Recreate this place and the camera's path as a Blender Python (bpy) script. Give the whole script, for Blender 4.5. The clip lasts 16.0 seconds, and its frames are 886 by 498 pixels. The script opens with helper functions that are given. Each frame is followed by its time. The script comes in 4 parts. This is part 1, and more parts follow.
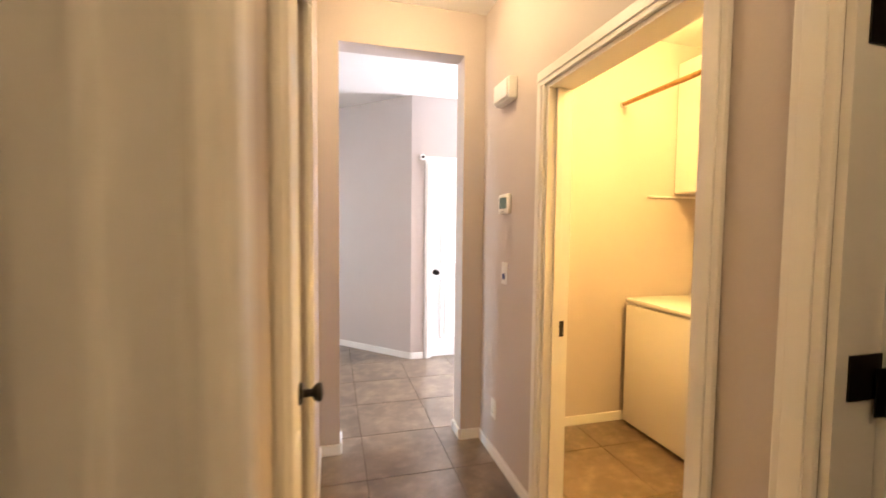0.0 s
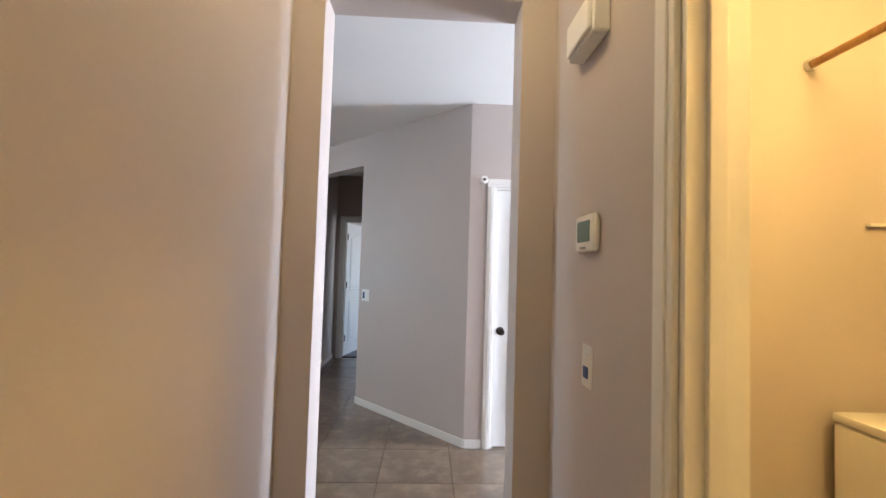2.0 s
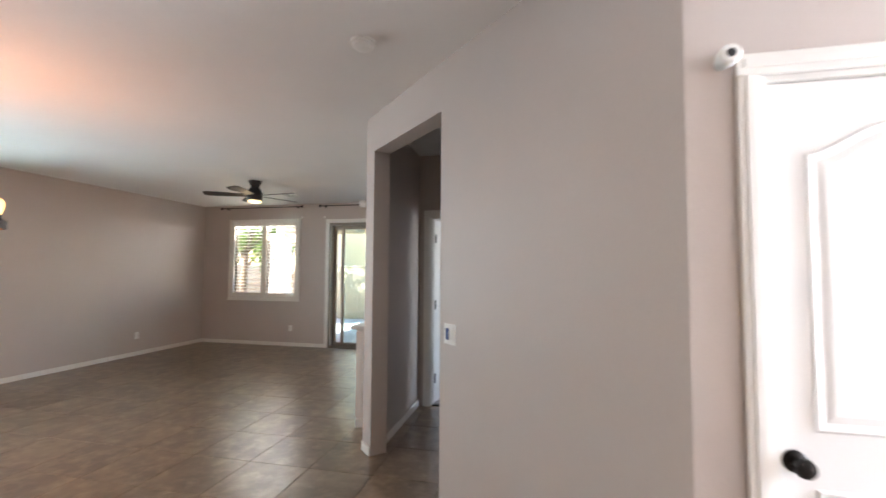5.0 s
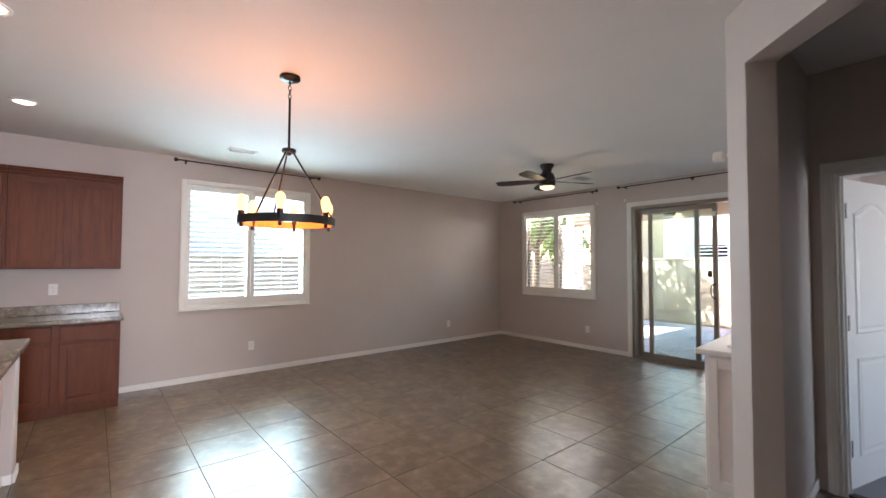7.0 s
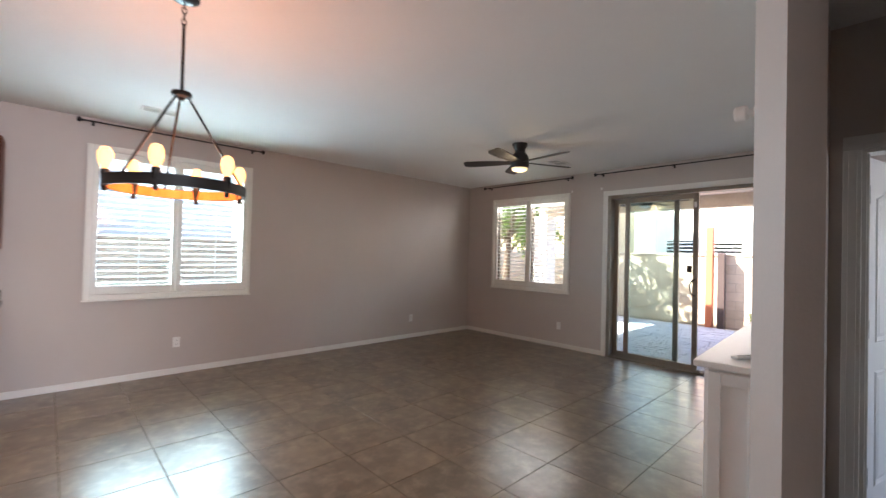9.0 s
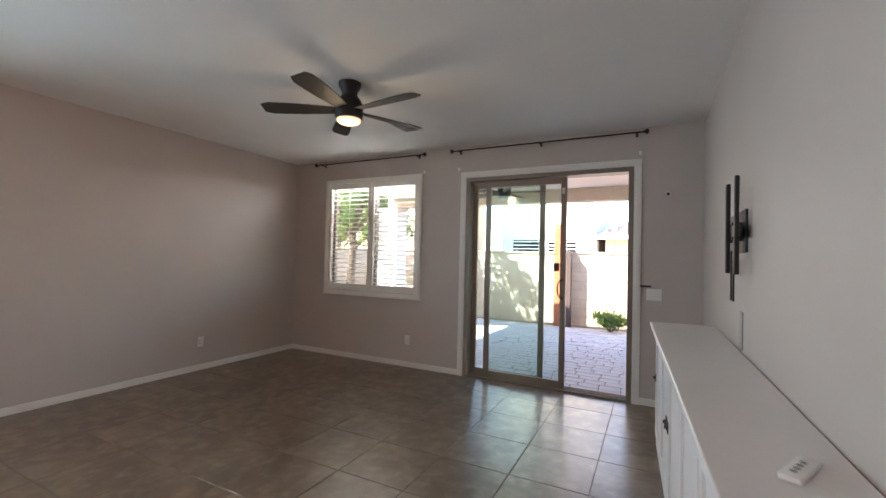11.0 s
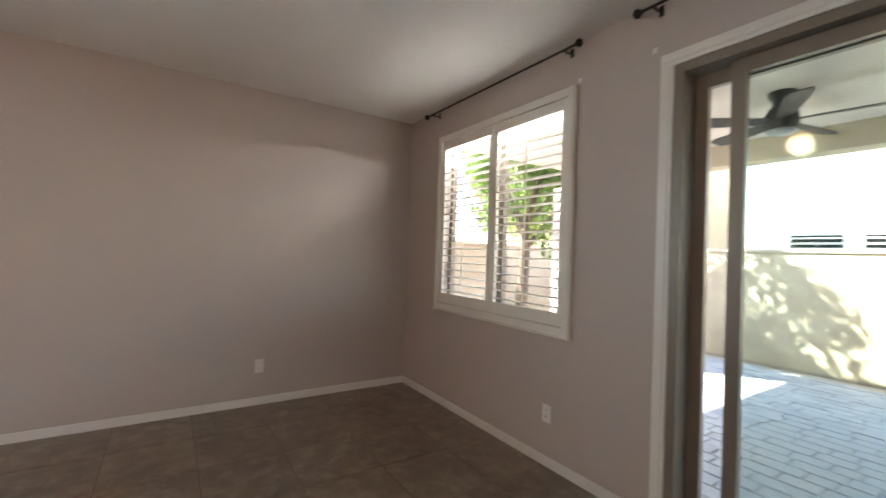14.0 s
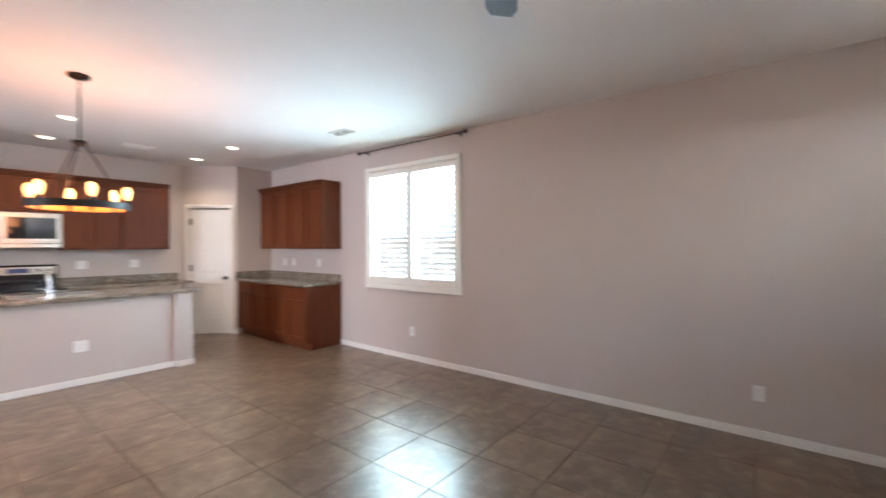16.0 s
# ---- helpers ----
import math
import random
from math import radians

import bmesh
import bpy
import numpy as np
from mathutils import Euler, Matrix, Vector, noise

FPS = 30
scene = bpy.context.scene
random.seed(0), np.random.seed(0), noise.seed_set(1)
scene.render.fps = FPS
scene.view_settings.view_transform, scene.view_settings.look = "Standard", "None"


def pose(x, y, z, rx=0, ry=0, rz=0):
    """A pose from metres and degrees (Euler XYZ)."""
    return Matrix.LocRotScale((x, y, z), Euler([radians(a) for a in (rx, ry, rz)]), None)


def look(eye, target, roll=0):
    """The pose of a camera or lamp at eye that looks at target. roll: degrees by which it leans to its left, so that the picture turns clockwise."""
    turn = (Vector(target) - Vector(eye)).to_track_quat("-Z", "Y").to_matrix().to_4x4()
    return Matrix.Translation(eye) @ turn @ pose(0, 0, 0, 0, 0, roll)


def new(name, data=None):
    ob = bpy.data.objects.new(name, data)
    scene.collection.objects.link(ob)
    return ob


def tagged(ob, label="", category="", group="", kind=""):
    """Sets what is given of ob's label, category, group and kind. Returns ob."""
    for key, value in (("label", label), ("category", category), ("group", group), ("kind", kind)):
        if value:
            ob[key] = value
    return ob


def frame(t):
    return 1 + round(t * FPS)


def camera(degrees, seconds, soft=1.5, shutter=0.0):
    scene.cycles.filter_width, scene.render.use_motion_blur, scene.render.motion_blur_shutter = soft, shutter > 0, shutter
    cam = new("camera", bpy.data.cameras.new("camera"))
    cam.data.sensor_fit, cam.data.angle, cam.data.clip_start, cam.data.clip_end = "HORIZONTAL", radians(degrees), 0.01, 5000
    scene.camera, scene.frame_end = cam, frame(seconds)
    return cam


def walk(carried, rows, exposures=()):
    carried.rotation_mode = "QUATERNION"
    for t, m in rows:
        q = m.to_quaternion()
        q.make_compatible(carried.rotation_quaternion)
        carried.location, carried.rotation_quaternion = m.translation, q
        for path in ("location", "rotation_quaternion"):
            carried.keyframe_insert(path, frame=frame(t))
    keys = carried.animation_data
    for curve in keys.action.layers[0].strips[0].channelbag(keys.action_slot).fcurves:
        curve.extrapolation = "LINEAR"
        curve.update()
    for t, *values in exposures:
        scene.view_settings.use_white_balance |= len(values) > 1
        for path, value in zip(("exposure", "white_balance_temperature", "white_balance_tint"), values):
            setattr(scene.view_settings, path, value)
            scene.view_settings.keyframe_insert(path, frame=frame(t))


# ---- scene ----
cam = camera(93.6, 16.0, shutter=0.4)
PATH = [
    (0, (-0.176, -3.24, 1.4), (0.337, -1.31, 1.293), 0.6),
    (0.5, (0.048, -3.052, 1.413), (0.647, -1.145, 1.372), 1.6),
    (1, (0.205, -2.824, 1.421), (0.564, -0.856, 1.411), 2.1),
    (1.5, (0.293, -2.541, 1.403), (0.403, -0.544, 1.449), 2.3),
    (2, (0.285, -2.277, 1.423), (0.361, -0.28, 1.502), 1.7),
    (2.5, (0.295, -2.036, 1.421), (0.393, -0.04, 1.514), 1.4),
    (3, (0.303, -1.690, 1.435), (0.384, 0.305, 1.556), 1.1),
    (3.2, (0.285, -1.524, 1.434), (0.369, 0.470, 1.568), 0.8),
    (5.3, (0.086, -0.234, 1.464), (-0.573, 1.654, 1.55), 0.4),
    (5.5, (0.03, -0.133, 1.451), (-0.801, 1.684, 1.538), 0.5),
    (6, (-0.152, 0.075, 1.444), (-1.29, 1.716, 1.538), 0.3),
    (6.5, (-0.364, 0.248, 1.477), (-1.745, 1.692, 1.56), 0.1),
    (7, (-0.538, 0.385, 1.466), (-2.071, 1.667, 1.532), 0.2),
    (7.5, (-0.622, 0.511, 1.456), (-2.194, 1.747, 1.484), 0.4),
    (8, (-0.646, 0.54, 1.461), (-2.222, 1.772, 1.462), 0.7),
    (8.5, (-0.722, 0.616, 1.445), (-2.252, 1.904, 1.444), 1.1),
    (9, (-0.89, 0.904, 1.434), (-2.339, 2.282, 1.461), 1.4),
    (9.5, (-1.146, 1.207, 1.398), (-2.458, 2.715, 1.449), 1.6),
    (10, (-1.326, 1.553, 1.397), (-2.498, 3.172, 1.461), 1.7),
    (12.3, (-2.077, 3.378, 1.398), (-2.790, 5.243, 1.408), 1.0),
    (12.5, (-2.132, 3.551, 1.409), (-2.904, 5.395, 1.424), 1.1),
    (13, (-2.229, 4.011, 1.385), (-3.296, 5.703, 1.42), 1.6),
    (13.5, (-2.393, 4.419, 1.353), (-3.769, 5.87, 1.401), 1.8),
    (14, (-2.538, 4.764, 1.362), (-4.208, 5.864, 1.388), 2.0),
    (14.5, (-2.662, 5.05, 1.381), (-4.552, 5.703, 1.379), 1.8),
    (15, (-2.761, 5.262, 1.387), (-4.76, 5.344, 1.358), 1.2),
    (15.5, (-2.736, 5.435, 1.375), (-4.631, 4.796, 1.353), 0.7),
    (16, (-2.618, 5.548, 1.423), (-4.182, 4.301, 1.409), -0.2),
]
walk(cam, [(t, look(eye, target, roll)) for t, eye, target, roll in PATH], exposures=[(0.0, 4.15, 6900, 18), (0.5, 3.8, 6600, 13), (1.5, 3.45, 6000, 10), (2.5, 3.2, 6350, 11), (3.2, 3.45, 6500, 10), (5.5, 3.6, 6750, 13), (6.5, 3.4, 6600, 14), (8.0, 3.25, 6650, 15), (10.0, 3.2, 6500, 14), (12.5, 3.25, 6600, 13), (13.5, 3.3, 7000, 13), (14.5, 3.45, 6650, 14), (15.0, 3.45, 6550, 13), (15.5, 3.7, 6650, 20), (16.0, 3.75, 6350, 15)])

# ---- world, sun, lamps ----
world = bpy.data.worlds.new("sky")
scene.world = world
world.use_nodes = True
_wn, _wl = world.node_tree.nodes, world.node_tree.links
_sky = _wn.new("ShaderNodeTexSky")
_sky.sky_type = 'NISHITA'
_sky.sun_disc = False
_sky.sun_elevation = radians(44)
_sky.sun_rotation = radians(234)
_wn["Background"].inputs[1].default_value = 0.15
_wl.new(_sky.outputs[0], _wn["Background"].inputs[0])


def lamp(name, kind, at, energy, color=(1, 1, 1), size=0.1, toward=None, spot=None):
    d = bpy.data.lights.new(name, kind)
    d.energy, d.color = energy, color
    if kind in ('POINT', 'SPOT'):
        d.shadow_soft_size = size
    if kind == 'SPOT':
        d.spot_size, d.spot_blend = radians(spot), 0.6
    ob = new(name, d)
    ob.matrix_world = look(at, toward) if toward else Matrix.Translation(at)
    return ob


sun = lamp("sun", 'SUN', (0, 0, 30), 4.6, (1, 0.95, 0.87), toward=(24.8, 18.0, 0.0))
sun.data.angle = radians(0.5)


def window_lamp(name, at, toward, w, h, energy, color):
    ob = lamp(name, 'AREA', at, energy, color, toward=toward)
    ob.data.shape, ob.data.size, ob.data.size_y = 'RECTANGLE', w, h
    return ob


WARM, COOL = (1, 0.72, 0.42), (0.75, 0.85, 1)
window_lamp("entry_window_light", (4.95, 0.5, 1.5), (0, 0.1, 1.3), 0.9, 1.5, 36, COOL)
window_lamp("bedroom_window_light", (2.85, 5.6, 1.5), (-1, 5.4, 1.2), 1.4, 1.4, 4.5, COOL)
window_lamp("dining_window_light", (-6.66, 1.975, 1.68), (0, 1.975, 1.4), 1.44, 1.40, 20, (0.60, 0.86, 1))
window_lamp("living_window_light", (-5.05, 7.06, 2.35), (-5.05, 0, 0.4), 1.3, 0.07, 3.4, (0.9, 0.95, 1))
lamp("laundry_lamp_light", 'POINT', (1.7, -1.9, 2.5), 6.2, (1, 0.64, 0.2), 0.12)
# the one at y -3.6 is an added, unseen lamp that brightens the jambs
for _y in (-1.3, -3.6):
    lamp("hall_lamp_light", 'POINT', (0.25, _y, 2.56), 1.0, (1, 0.76, 0.42), 0.1)

# ---- materials ----


def material(name):
    m = bpy.data.materials.new(name)
    m.use_nodes = True
    return m, m.node_tree.nodes, m.node_tree.links, m.node_tree.nodes["Principled BSDF"]


def coords(n, l, scale=1.0, obj=True):
    t = n.new("ShaderNodeTexCoord")
    mp = n.new("ShaderNodeMapping")
    mp.inputs["Scale"].default_value = (scale, scale, scale) if not isinstance(scale, tuple) else scale
    l.new(t.outputs["Object"], mp.inputs[0])
    return mp.outputs[0]


def tex(n, l, vec, scale, detail=4, rough=0.55):
    t = n.new("ShaderNodeTexNoise")
    t.inputs["Scale"].default_value, t.inputs["Detail"].default_value, t.inputs["Roughness"].default_value = scale, detail, rough
    l.new(vec, t.inputs["Vector"])
    return t.outputs["Fac"]


def ramp(n, l, fac, *stops):
    r = n.new("ShaderNodeValToRGB")
    els = r.color_ramp.elements
    els.remove(els[1])
    els[0].position, els[0].color = stops[0][0], (*stops[0][1], 1)
    for p, c in stops[1:]:
        els.new(p).color = (*c, 1)
    l.new(fac, r.inputs[0])
    return r.outputs[0]


def bump(n, l, b, fac, strength, dist=0.01):
    k = n.new("ShaderNodeBump")
    k.inputs["Strength"].default_value, k.inputs["Distance"].default_value = strength, dist
    l.new(fac, k.inputs["Height"])
    l.new(k.outputs[0], b.inputs["Normal"])


def plain(name, color, rough=0.5, metal=0.0, grain=60, amount=0.06, strength=0.05, large=1.3):
    """Paint, plastic or metal: two scales of slight variation and a fine relief."""
    m, n, l, b = material(name)
    v = coords(n, l)
    a, c = tex(n, l, v, grain, 3), tex(n, l, v, large, 4)
    mix = n.new("ShaderNodeMath")
    mix.operation = 'MULTIPLY_ADD'
    mix.inputs[1].default_value = 0.35
    l.new(a, mix.inputs[0])
    l.new(c, mix.inputs[2])
    lo, hi = [tuple(min(1, max(0, q * (1 + s * amount))) for q in color) for s in (-1, 1)]
    l.new(ramp(n, l, mix.outputs[0], (0.4, lo), (0.95, hi)), b.inputs["Base Color"])
    b.inputs["Roughness"].default_value, b.inputs["Metallic"].default_value = rough, metal
    bump(n, l, b, a, strength, 0.004)
    return m


def glow(name, color, power):
    m, n, l, b = material(name)
    b.inputs["Base Color"].default_value = (*color, 1)
    b.inputs["Emission Color"].default_value = (*color, 1)
    b.inputs["Emission Strength"].default_value = power
    return m


def object_random(n):
    return n.new("ShaderNodeObjectInfo").outputs["Random"]


def floor_tile():
    m, n, l, b = material("floor_tile_glaze")
    t = n.new("ShaderNodeTexCoord")
    add = n.new("ShaderNodeVectorMath")
    add.operation = 'MULTIPLY_ADD'
    add.inputs[1].default_value = (1, 1, 1)
    l.new(t.outputs["Object"], add.inputs[0])
    sc = n.new("ShaderNodeVectorMath")
    sc.operation = 'SCALE'
    sc.inputs[0].default_value = (37.0, 19.0, 11.0)
    l.new(object_random(n), sc.inputs["Scale"])
    l.new(sc.outputs[0], add.inputs[2])
    v = add.outputs[0]
    big, vein = tex(n, l, v, 3.0, 2, 0.45), tex(n, l, v, 14, 2, 0.4)
    mx = n.new("ShaderNodeMath")
    mx.operation = 'MULTIPLY_ADD'
    mx.inputs[1].default_value = 0.4
    l.new(vein, mx.inputs[0])
    l.new(big, mx.inputs[2])
    body = ramp(n, l, mx.outputs[0], (0.45, (0.085, 0.055, 0.034)), (0.70, (0.14, 0.094, 0.059)), (0.95, (0.21, 0.147, 0.095)))
    # soft pale clouds over the darker glaze
    cloud = ramp(n, l, tex(n, l, v, 8.5, 4, 0.62), (0.44, (0, 0, 0)), (0.56, (0.25, 0.25, 0.25)), (0.72, (0.75, 0.75, 0.75)))
    mixed = n.new("ShaderNodeMixRGB")
    l.new(cloud, mixed.inputs[0])
    l.new(body, mixed.inputs[1])
    mixed.inputs[2].default_value = (0.35, 0.258, 0.175, 1)
    l.new(mixed.outputs[0], b.inputs["Base Color"])
    b.inputs["Roughness"].default_value = 0.30
    b.inputs["IOR"].default_value = 1.7
    b.inputs["Specular IOR Level"].default_value = 1.0
    return m


def wood(name, c0, c1, rough=0.38):
    m, n, l, b = material(name)
    v = coords(n, l, (9, 9, 0.9))
    a = tex(n, l, v, 3.5, 6, 0.6)
    v2 = coords(n, l, (60, 60, 2.5))
    f = tex(n, l, v2, 3, 3)
    mx = n.new("ShaderNodeMath")
    mx.operation = 'MULTIPLY_ADD'
    mx.inputs[1].default_value = 0.4
    l.new(f, mx.inputs[0])
    l.new(a, mx.inputs[2])
    l.new(ramp(n, l, mx.outputs[0], (0.45, c0), (0.95, c1)), b.inputs["Base Color"])
    b.inputs["Roughness"].default_value = rough
    b.inputs["Specular IOR Level"].default_value = 0.22
    bump(n, l, b, f, 0.06, 0.002)
    return m


def granite():
    m, n, l, b = material("granite")
    v = coords(n, l)
    vo = n.new("ShaderNodeTexVoronoi")
    vo.inputs["Scale"].default_value = 90
    l.new(v, vo.inputs["Vector"])
    a = tex(n, l, v, 14, 6, 0.7)
    mx = n.new("ShaderNodeMath")
    mx.operation = 'MULTIPLY_ADD'
    mx.inputs[1].default_value = 0.35
    l.new(vo.outputs["Distance"], mx.inputs[0])
    l.new(a, mx.inputs[2])
    l.new(ramp(n, l, mx.outputs[0], (0.42, (0.035, 0.03, 0.025)), (0.56, (0.12, 0.10, 0.08)), (0.74, (0.23, 0.2, 0.16)), (0.9, (0.40, 0.36, 0.3))), b.inputs["Base Color"])
    b.inputs["Roughness"].default_value = 0.16
    return m


def mottled(name, c0, c1, scale, rough=0.9, strength=0.3, per_object=False):
    m, n, l, b = material(name)
    v = coords(n, l)
    a, f = tex(n, l, v, scale, 6, 0.65), tex(n, l, v, scale * 9, 3)
    mx = n.new("ShaderNodeMath")
    mx.operation = 'MULTIPLY_ADD'
    mx.inputs[1].default_value = 0.3
    l.new(f, mx.inputs[0])
    if per_object:
        ad = n.new("ShaderNodeMath")
        ad.operation = 'MULTIPLY_ADD'
        ad.inputs[1].default_value = 0.35
        l.new(n.new("ShaderNodeNewGeometry").outputs["Random Per Island"], ad.inputs[0])
        l.new(a, ad.inputs[2])
        a = ad.outputs[0]
    l.new(a, mx.inputs[2])
    l.new(ramp(n, l, mx.outputs[0], (0.35, c0), (1.0, c1)), b.inputs["Base Color"])
    b.inputs["Roughness"].default_value = rough
    bump(n, l, b, f, strength, 0.01)
    return m


def glass(name, tint=(0.95, 0.97, 0.96)):
    """A thin pane: clear, with a mirror sheen by Fresnel."""
    m, n, l, b = material(name)
    n.remove(b)
    tr, gl, fr, mx, pw, ad = [n.new("ShaderNode" + k) for k in ("BsdfTransparent", "BsdfGlossy", "LayerWeight", "MixShader", "Math", "Math")]
    tr.inputs["Color"].default_value = (*tint, 1)
    gl.inputs["Roughness"].default_value = 0.01
    fr.inputs["Blend"].default_value = 0.5
    pw.operation, ad.operation = 'POWER', 'MULTIPLY_ADD'
    pw.inputs[1].default_value = 4.5
    ad.inputs[1].default_value, ad.inputs[2].default_value = 0.7, 0.035
    l.new(fr.outputs["Facing"], pw.inputs[0])
    l.new(pw.outputs[0], ad.inputs[0])
    l.new(ad.outputs[0], mx.inputs[0])
    l.new(tr.outputs[0], mx.inputs[1])
    l.new(gl.outputs[0], mx.inputs[2])
    l.new(mx.outputs[0], n["Material Output"].inputs["Surface"])
    return m


M_WALL = plain("greige_wall_paint", (0.538, 0.475, 0.438), 0.55, grain=70, amount=0.035, strength=0.16)
M_CEIL = plain("white_ceiling_paint", (0.80, 0.79, 0.77), 0.85, grain=45, amount=0.025, strength=0.25)
M_TRIM = plain("white_trim_paint", (0.80, 0.78, 0.74), 0.35, grain=90, amount=0.03, strength=0.03)
M_DOOR = plain("white_door_paint", (0.82, 0.81, 0.79), 0.32, grain=120, amount=0.02, strength=0.06)
M_SHUT = plain("ivory_shutter_paint", (0.82, 0.80, 0.74), 0.35, grain=80, amount=0.03, strength=0.03)
M_CAB = plain("white_cabinet_paint", (0.78, 0.76, 0.74), 0.34, grain=60, amount=0.05, strength=0.05)
M_BLACK = plain("oil_rubbed_bronze", (0.018, 0.014, 0.012), 0.35, 0.7, amount=0.3)
M_BLACKP = plain("matte_black_metal", (0.02, 0.018, 0.018), 0.45, 0.3, amount=0.2)
M_BLADE = plain("dark_fan_blade", (0.022, 0.016, 0.014), 0.6, amount=0.25)
M_BRONZE = plain("taupe_aluminium", (0.23, 0.195, 0.16), 0.42, 0.25, amount=0.06)
M_PLATE = plain("white_plastic", (0.82, 0.81, 0.78), 0.35, amount=0.015, strength=0.01)
M_GREYP = plain("grey_plastic", (0.3, 0.3, 0.3), 0.4, amount=0.05)
M_SCREEN = plain("lcd_screen", (0.16, 0.24, 0.22), 0.2, amount=0.05)
M_BLUE = plain("blue_sticker", (0.03, 0.06, 0.2), 0.4)
M_CHROME = plain("polished_steel", (0.62, 0.62, 0.62), 0.18, 1.0, amount=0.05, strength=0.01)
M_STEEL = plain("stainless_steel", (0.5, 0.5, 0.5), 0.28, 1.0, amount=0.06, strength=0.02)
M_BLACKG = plain("black_glass", (0.012, 0.012, 0.014), 0.06, amount=0.05, strength=0.0)
M_TILE = floor_tile()
M_GROUT = plain("dark_grout", (0.135, 0.104, 0.077), 0.9, grain=150, amount=0.2, strength=0.3)
M_CARPET = plain("blue_grey_carpet", (0.25, 0.26, 0.28), 0.95, grain=260, amount=0.25, strength=0.8)
M_WOOD = wood("cherry_stained_wood", (0.085, 0.021, 0.007), (0.155, 0.041, 0.013), 0.45)
M_ROD = wood("bare_wood_rod", (0.3, 0.16, 0.06), (0.5, 0.3, 0.14))
M_GRAN = granite()
M_GLASS = glass("clear_glass")
M_DOORGLASS = glass("green_tinted_glass", (0.88, 0.95, 0.93))
M_BULBG = glow("bulb_filament_glow", (1, 0.45, 0.14), 0.42)
M_FANG = glow("fan_lamp_glow", (1, 0.74, 0.4), 0.13)
M_CAN = glow("downlight_glow", (1, 0.82, 0.6), 0.5)
M_RING = plain("black_ring_outside", (0.02, 0.016, 0.013), 0.5, 0.2, amount=0.3)
# the bulbs' orange light on the inner wood is put into its colour
M_RINGIN = wood("bulb_lit_wood_ring_inside", (0.55, 0.19, 0.04), (0.72, 0.29, 0.08), 0.5)
M_WASHER = plain("white_enamel", (0.85, 0.84, 0.82), 0.2, amount=0.01, strength=0.005)
M_STUCCO = mottled("tan_stucco", (0.50, 0.40, 0.29), (0.66, 0.55, 0.42), 3, 0.95, 0.6)
M_STUCCOW = mottled("pale_stucco", (0.60, 0.57, 0.53), (0.75, 0.72, 0.68), 3, 0.95, 0.6)
M_BLOCK = mottled("tan_block", (0.45, 0.35, 0.26), (0.62, 0.51, 0.40), 5, 0.95, 0.5, True)
M_MORTAR = mottled("mortar", (0.36, 0.30, 0.25), (0.45, 0.39, 0.33), 8)
M_PAVER = mottled("grey_paver", (0.29, 0.285, 0.31), (0.47, 0.455, 0.48), 6, 0.9, 0.5, True)
M_SAND = mottled("joint_sand", (0.21, 0.20, 0.20), (0.29, 0.27, 0.27), 30)
M_GRAVEL = mottled("desert_gravel", (0.30, 0.25, 0.20), (0.50, 0.43, 0.36), 12, 0.95, 0.8)
M_ROOFT = mottled("clay_roof_tile", (0.34, 0.24, 0.19), (0.52, 0.40, 0.33), 4, 0.9, 0.3, True)
M_LEAF = mottled("green_leaves", (0.035, 0.075, 0.015), (0.10, 0.17, 0.04), 2, 0.6, 0.1, True)
_n, _l = M_LEAF.node_tree.nodes, M_LEAF.node_tree.links
_tr, _mx = _n.new("ShaderNodeBsdfTranslucent"), _n.new("ShaderNodeMixShader")
_tr.inputs["Color"].default_value = (0.22, 0.34, 0.07, 1)
_mx.inputs[0].default_value = 0.4
_l.new(_n["Principled BSDF"].outputs[0], _mx.inputs[1])
_l.new(_tr.outputs[0], _mx.inputs[2])
_l.new(_mx.outputs[0], _n["Material Output"].inputs["Surface"])
M_BARK = mottled("bark", (0.10, 0.07, 0.05), (0.2, 0.15, 0.11), 14, 0.95, 0.8)
M_POST = plain("rust_orange_post", (0.42, 0.13, 0.06), 0.7, amount=0.15)
M_GATE = plain("dark_brown_post", (0.06, 0.04, 0.035), 0.6, amount=0.15)
M_PATIO = plain("patio_ceiling_paint", (0.70, 0.60, 0.53), 0.85, grain=40, strength=0.2)

# ---- mesh helpers ----


def box(bm, x0, y0, z0, x1, y1, z1, bevel=0.0, m=None):
    r = bmesh.ops.create_cube(bm, size=1)
    vs = r["verts"]
    for v in vs:
        v.co = Vector(((x0 + x1) / 2 + v.co.x * (x1 - x0), (y0 + y1) / 2 + v.co.y * (y1 - y0), (z0 + z1) / 2 + v.co.z * (z1 - z0)))
    if m:
        bmesh.ops.transform(bm, matrix=m, verts=vs)
    if bevel:
        es = list({e for v in vs for e in v.link_edges})
        bmesh.ops.bevel(bm, geom=es, offset=bevel, segments=2, affect='EDGES', profile=0.5)
    return bm


def cyl(bm, a, b, r0, r1=None, seg=16, caps=True):
    a, b = Vector(a), Vector(b)
    d = b - a
    m = Matrix.Translation((a + b) / 2) @ d.to_track_quat("Z", "Y").to_matrix().to_4x4()
    bmesh.ops.create_cone(bm, cap_ends=caps, segments=seg, radius1=r0, radius2=r0 if r1 is None else r1, depth=d.length, matrix=m)
    return bm


